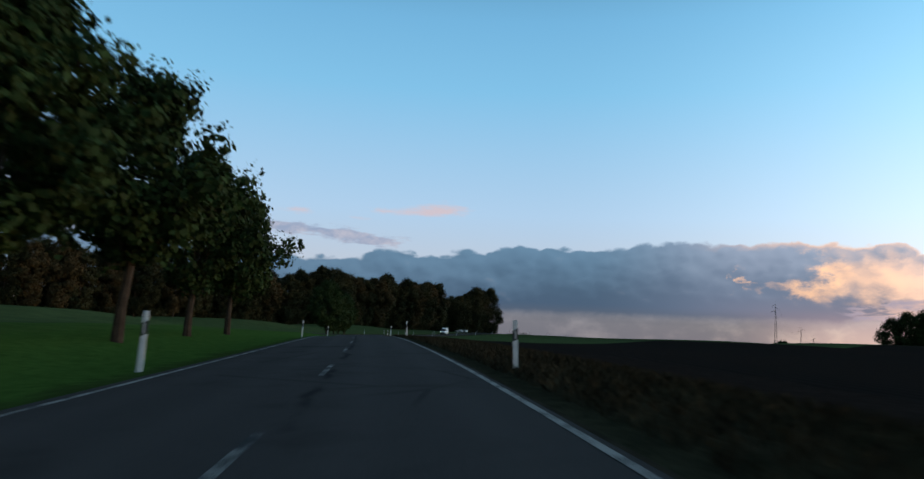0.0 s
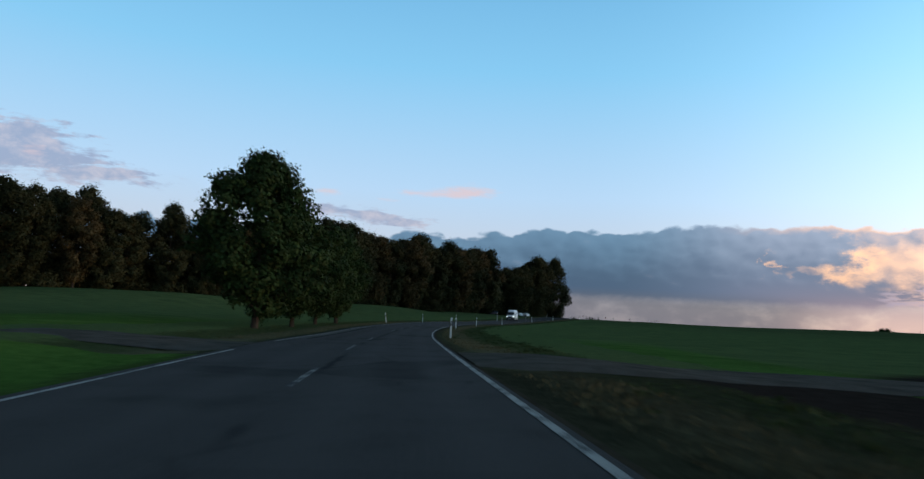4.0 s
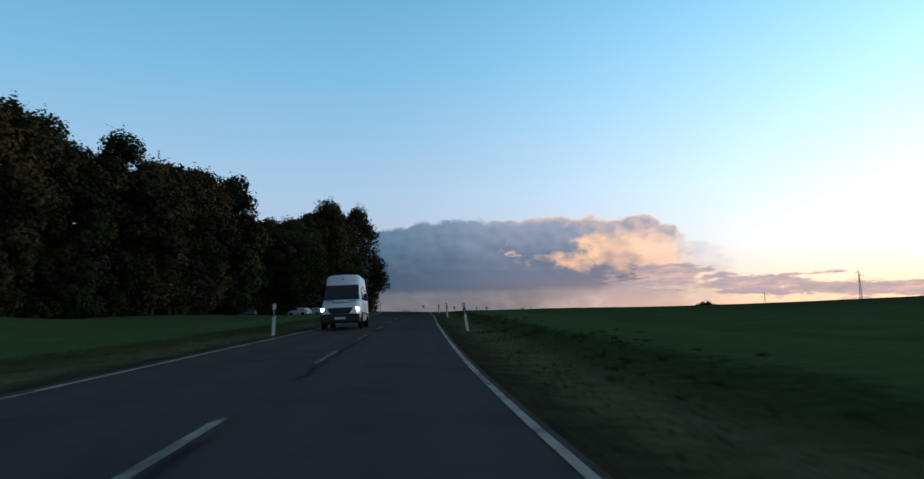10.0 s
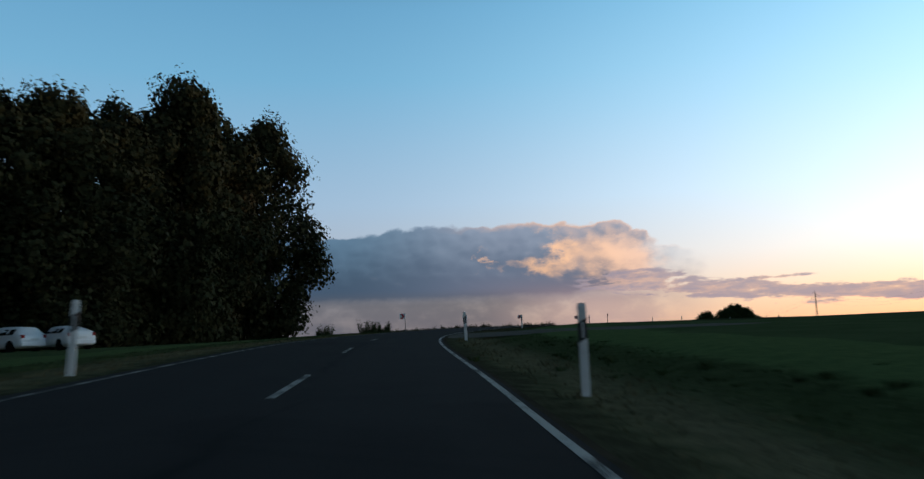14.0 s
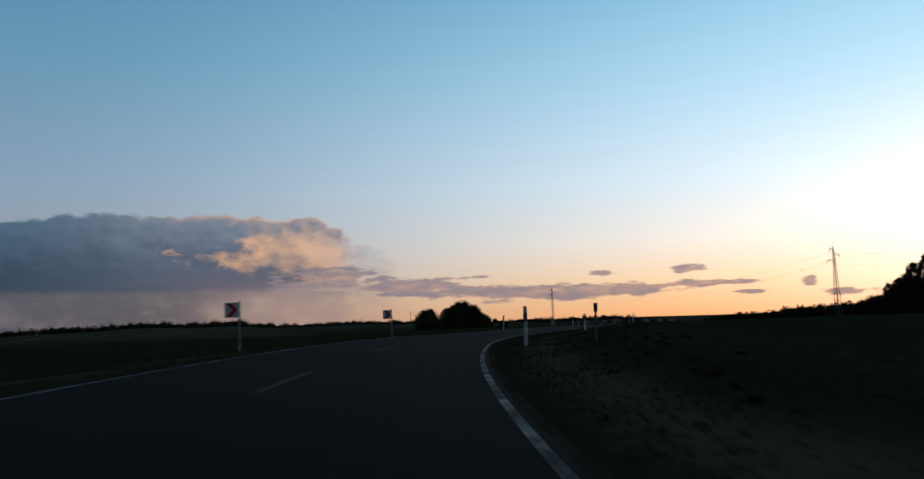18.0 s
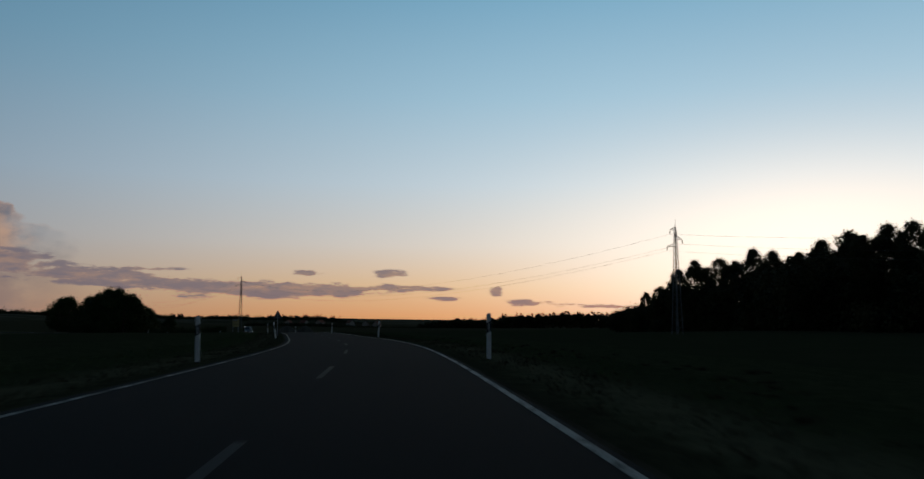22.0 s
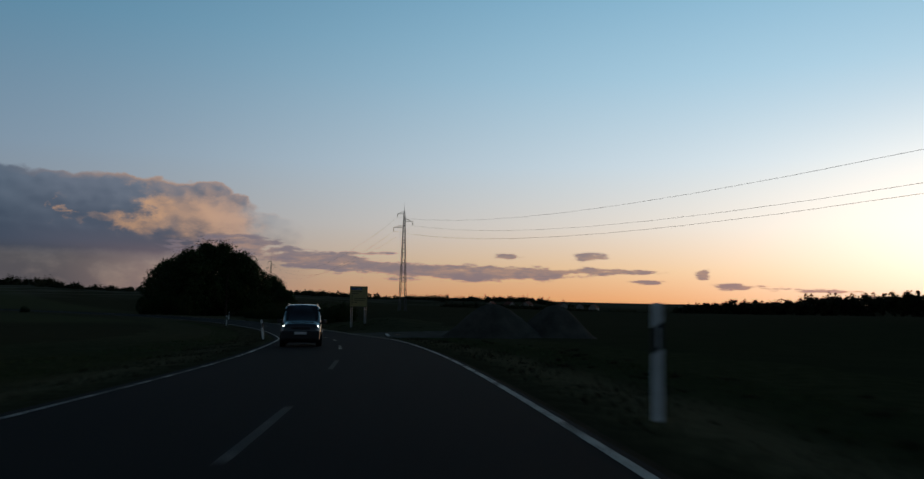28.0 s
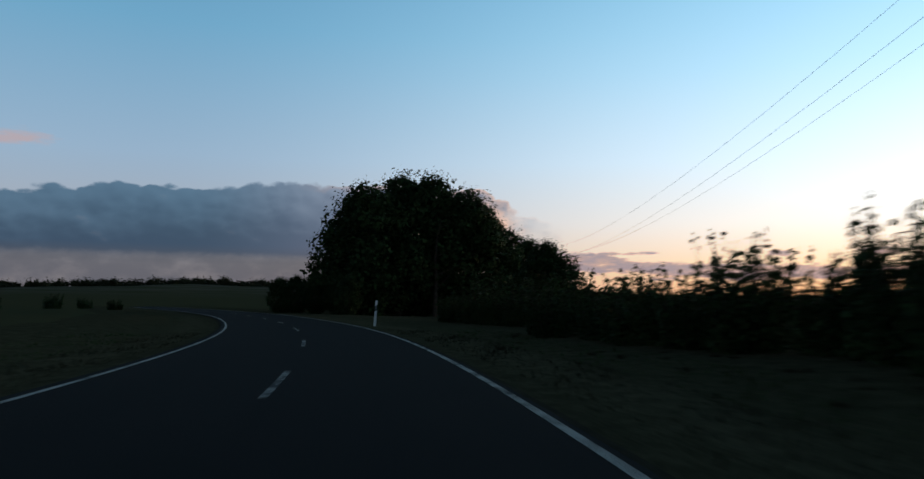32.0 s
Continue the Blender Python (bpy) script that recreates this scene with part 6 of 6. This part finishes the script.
    box_part(ob, "rear_bumper", (-w * 0.93, w * 0.93, -h - 0.04, -h + 0.2, 0.30, 0.60), mat, 0.07)
    box_part(ob, "grille", (-w * 0.46, w * 0.46, h - 0.14, h + 0.01, 0.60 + up, 0.72 + up), M_BLACK, 0.02, "black grille")
    box_part(ob, "number_plate", (-0.26, 0.26, h + 0.038, h + 0.05, 0.40 + up, 0.51 + up), M_PLATE, 0.004, "plain pale plate")
    box_part(ob, "number_plate", (-0.26, 0.26, -h - 0.05, -h - 0.038, 0.66, 0.77), M_PLATE, 0.004, "plain pale plate")
    return ob


panel_van(378.7, 1.68)
p = place(801.5, 1.6)
small_car("people_carrier", "dark high-roofed car with headlights on the road", pose(p[0], p[1], p[2] + 0.03, 0, 0, heading(801.5) + 180), 4.15, 1.72, 1.80, M_DARKCAR, True, True, "car", "", True, 1.10)
for x, y, turn, args in (
    (-4.35, 426.0, 50, ("parked_car", "white estate car parked at the edge of the wood", 4.45, 1.78, 1.48, M_VAN, True)),
    (-1.4, 426.0, 36, ("parked_car", "white saloon car parked at the edge of the wood", 4.6, 1.82, 1.42, M_VAN, False)),
    (-14.4, 423.6, 84, ("parked_car", "dark off-road car parked at the edge of the wood", 4.2, 1.8, 1.80, M_DARKCAR, True)),
):
    name, label, length, width, tall, mat, est = args
    small_car(name, label, pose(x, y, ground_at(x, y) + 0.02, 0, 0, turn), length, width, tall, mat, est, False, "car", "cars parked by the wood")


# ---- far village ----
def house(x, y, turn, long, wide, eaves, ridge):
    z = ground_at(x, y)
    ob = thing("house", "small pale house with a red roof far off", "house", "far village houses", pose(x, y, z, 0, 0, turn))
    bm = bmesh.new()
    box(bm, -long / 2, long / 2, -wide / 2, wide / 2, -1, eaves, 0.02)
    prism_pts = [(-wide / 2, eaves), (wide / 2, eaves), (0, ridge - 0.2)]
    a = [bm.verts.new((-long / 2, y0, z0)) for y0, z0 in prism_pts]
    b = [bm.verts.new((long / 2, y0, z0)) for y0, z0 in prism_pts]
    bm.faces.new(a)
    bm.faces.new(b[::-1])
    part("wall", bm, M_PLASTER, ob)
    bm = bmesh.new()
    over = 0.5
    for sgn in (-1, 1):
        q = [(-long / 2 - over, sgn * (wide / 2 + over), eaves - 0.3), (long / 2 + over, sgn * (wide / 2 + over), eaves - 0.3), (long / 2 + over, 0, ridge), (-long / 2 - over, 0, ridge)]
        low = [bm.verts.new(v) for v in q]
        high = [bm.verts.new((v[0], v[1], v[2] + 0.2)) for v in q]
        bm.faces.new(low)
        bm.faces.new(high[::-1])
        for k in range(4):
            bm.faces.new((low[k], high[k], high[(k + 1) % 4], low[(k + 1) % 4]))
    bmesh.ops.recalc_face_normals(bm, faces=bm.faces[:])
    part("roof", bm, M_TILES, ob)
    for k in range(3):
        for sgn in (-1, 1):
            xx = -long / 3 + k * long / 3
            wn = box_part(ob, "window", (xx - 0.55, xx + 0.55, min(sgn * (wide / 2 - 0.05), sgn * (wide / 2 + 0.05)), max(sgn * (wide / 2 - 0.05), sgn * (wide / 2 + 0.05)), 1.0, 2.3), M_GLASS, 0.02)
    box_part(ob, "chimney", (long / 5, long / 5 + 0.7, -0.35, 0.35, ridge - 1.0, ridge + 0.9), M_TILES, 0.02)


for x, y, turn in ((852, 1150, 20), (872, 1142, 75), (889, 1130, 10), (905, 1095, 60), (928, 1088, 35), (922, 1066, 15)):
    house(x, y, turn, 11, 8, 2.8, 6.2)


# ---- grass along the verges ----
def blades(name, count, seed, lat0, lat1, s0, s1, low, high, mat, label, width=0.012):
    r = np.random.default_rng(seed)
    s = r.uniform(s0, s1, count)
    lat = r.uniform(lat0, lat1, count) * np.where(r.random(count) < 0.5, 1, -1)
    lat = np.where((lat > 0) & (s < 194), -lat, lat)
    paved = ((lat < 0) & (((s > 188) & (s < 200)) | ((s > 480) & (s < 496)) | ((s > 818) & (s < 843)))) | ((lat > 0) & (s > 194) & (s < 205))
    s, lat = s[~paved], lat[~paved]
    count = len(s)
    p = place(s, lat)
    z = verge_z(s, lat)
    h = r.uniform(low, high, count)
    lean = r.normal(size=(count, 2)) * 0.35 * h[:, None]
    a = r.uniform(0, math.tau, count)
    wide = width * r.uniform(0.7, 1.6, count)
    foot = np.stack([p[:, 0], p[:, 1], z - 0.02], -1)
    side = np.stack([np.cos(a) * wide, np.sin(a) * wide, np.zeros(count)], -1)
    mid = foot + np.stack([lean[:, 0] * 0.35, lean[:, 1] * 0.35, h * 0.6], -1)
    tip = foot + np.stack([lean[:, 0], lean[:, 1], h], -1)
    verts = np.stack([foot - side, foot + side, mid + side * 0.7, tip], 1).reshape(-1, 3)
    faces = np.arange(count * 4).reshape(-1, 4)
    tagged(new(name, mesh_from(name, verts, faces, [mat])), label, "grass", "", "stuff")


# past the bend the blades take the darker colour too, for the same lower exposure
blades("verge_grass", 60000, 206, 4.0, 6.2, 500, 905, 0.03, 0.11, M_DEAD, "short dull grass along the road edge", 0.014)
blades("verge_grass", 50000, 201, 4.0, 6.2, 140, 500, 0.03, 0.11, M_DRY, "short dry grass along the road edge", 0.014)
def tufts(name, count, seed, lats, s0, s1, low, high, mat, label):
    """Rank tufts of grass in a ragged line along the foot of the verge: fans of long blades."""
    r = np.random.default_rng(seed)
    s = r.uniform(s0, s1, count)
    lat = -(lats[0] + (lats[1] - lats[0]) * (0.5 + 0.35 * np.sin(s * 0.23) * np.sin(s * 0.071 + 1)) + r.normal(size=count) * 0.9)
    keep = ~(((s > 187) & (s < 201)) | ((s > 476) & (s < 496)) | ((s > 815) & (s < 845)))
    s, lat = s[keep], lat[keep]
    count = len(s)
    p = place(s, lat)
    z = verge_z(s, lat)
    each = 26
    foot = np.repeat(np.stack([p[:, 0], p[:, 1], z - 0.03], -1), each, axis=0)
    n = len(foot)
    tall = np.repeat(r.uniform(low, high, count), each) * r.uniform(0.5, 1.1, n)
    a = r.uniform(0, math.tau, n)
    out = np.stack([np.cos(a), np.sin(a), np.zeros(n)], -1)
    foot = foot + out * r.uniform(0, 0.16, n)[:, None]
    side = np.stack([-np.sin(a), np.cos(a), np.zeros(n)], -1) * 0.014 * r.uniform(0.7, 1.7, n)[:, None]
    spread = r.uniform(0.15, 0.75, n)[:, None]
    up = np.stack([np.zeros(n), np.zeros(n), tall], -1)
    mid, tip = foot + out * tall[:, None] * spread * 0.35 + up * 0.65, foot + out * tall[:, None] * spread + up
    verts = np.stack([foot - side, foot + side, mid + side * 0.7, tip], 1).reshape(-1, 3)
    tagged(new(name, mesh_from(name, verts, np.arange(n * 4).reshape(-1, 4), [mat])), label, "grass", "", "stuff")


tufts("rank_grass", 600, 204, (6.0, 9.0), 150, 470, 0.06, 0.17, M_BLADE, "dark rank tufts of grass between verge and field")
tufts("rank_grass", 600, 205, (5.6, 9.5), 520, 900, 0.05, 0.14, M_DEAD, "dry rank tufts of grass beside the road")
blades("dead_grass", 40000, 203, 4.0, 8.5, 55, 142, 0.06, 0.26, M_DEAD, "tall dead grass beside the ploughed field", 0.014)
blades("verge_grass", 70000, 202, 6.0, 8.4, 140, 905, 0.03, 0.10, M_BLADE, "longer green grass of the verge and ditch", 0.018)
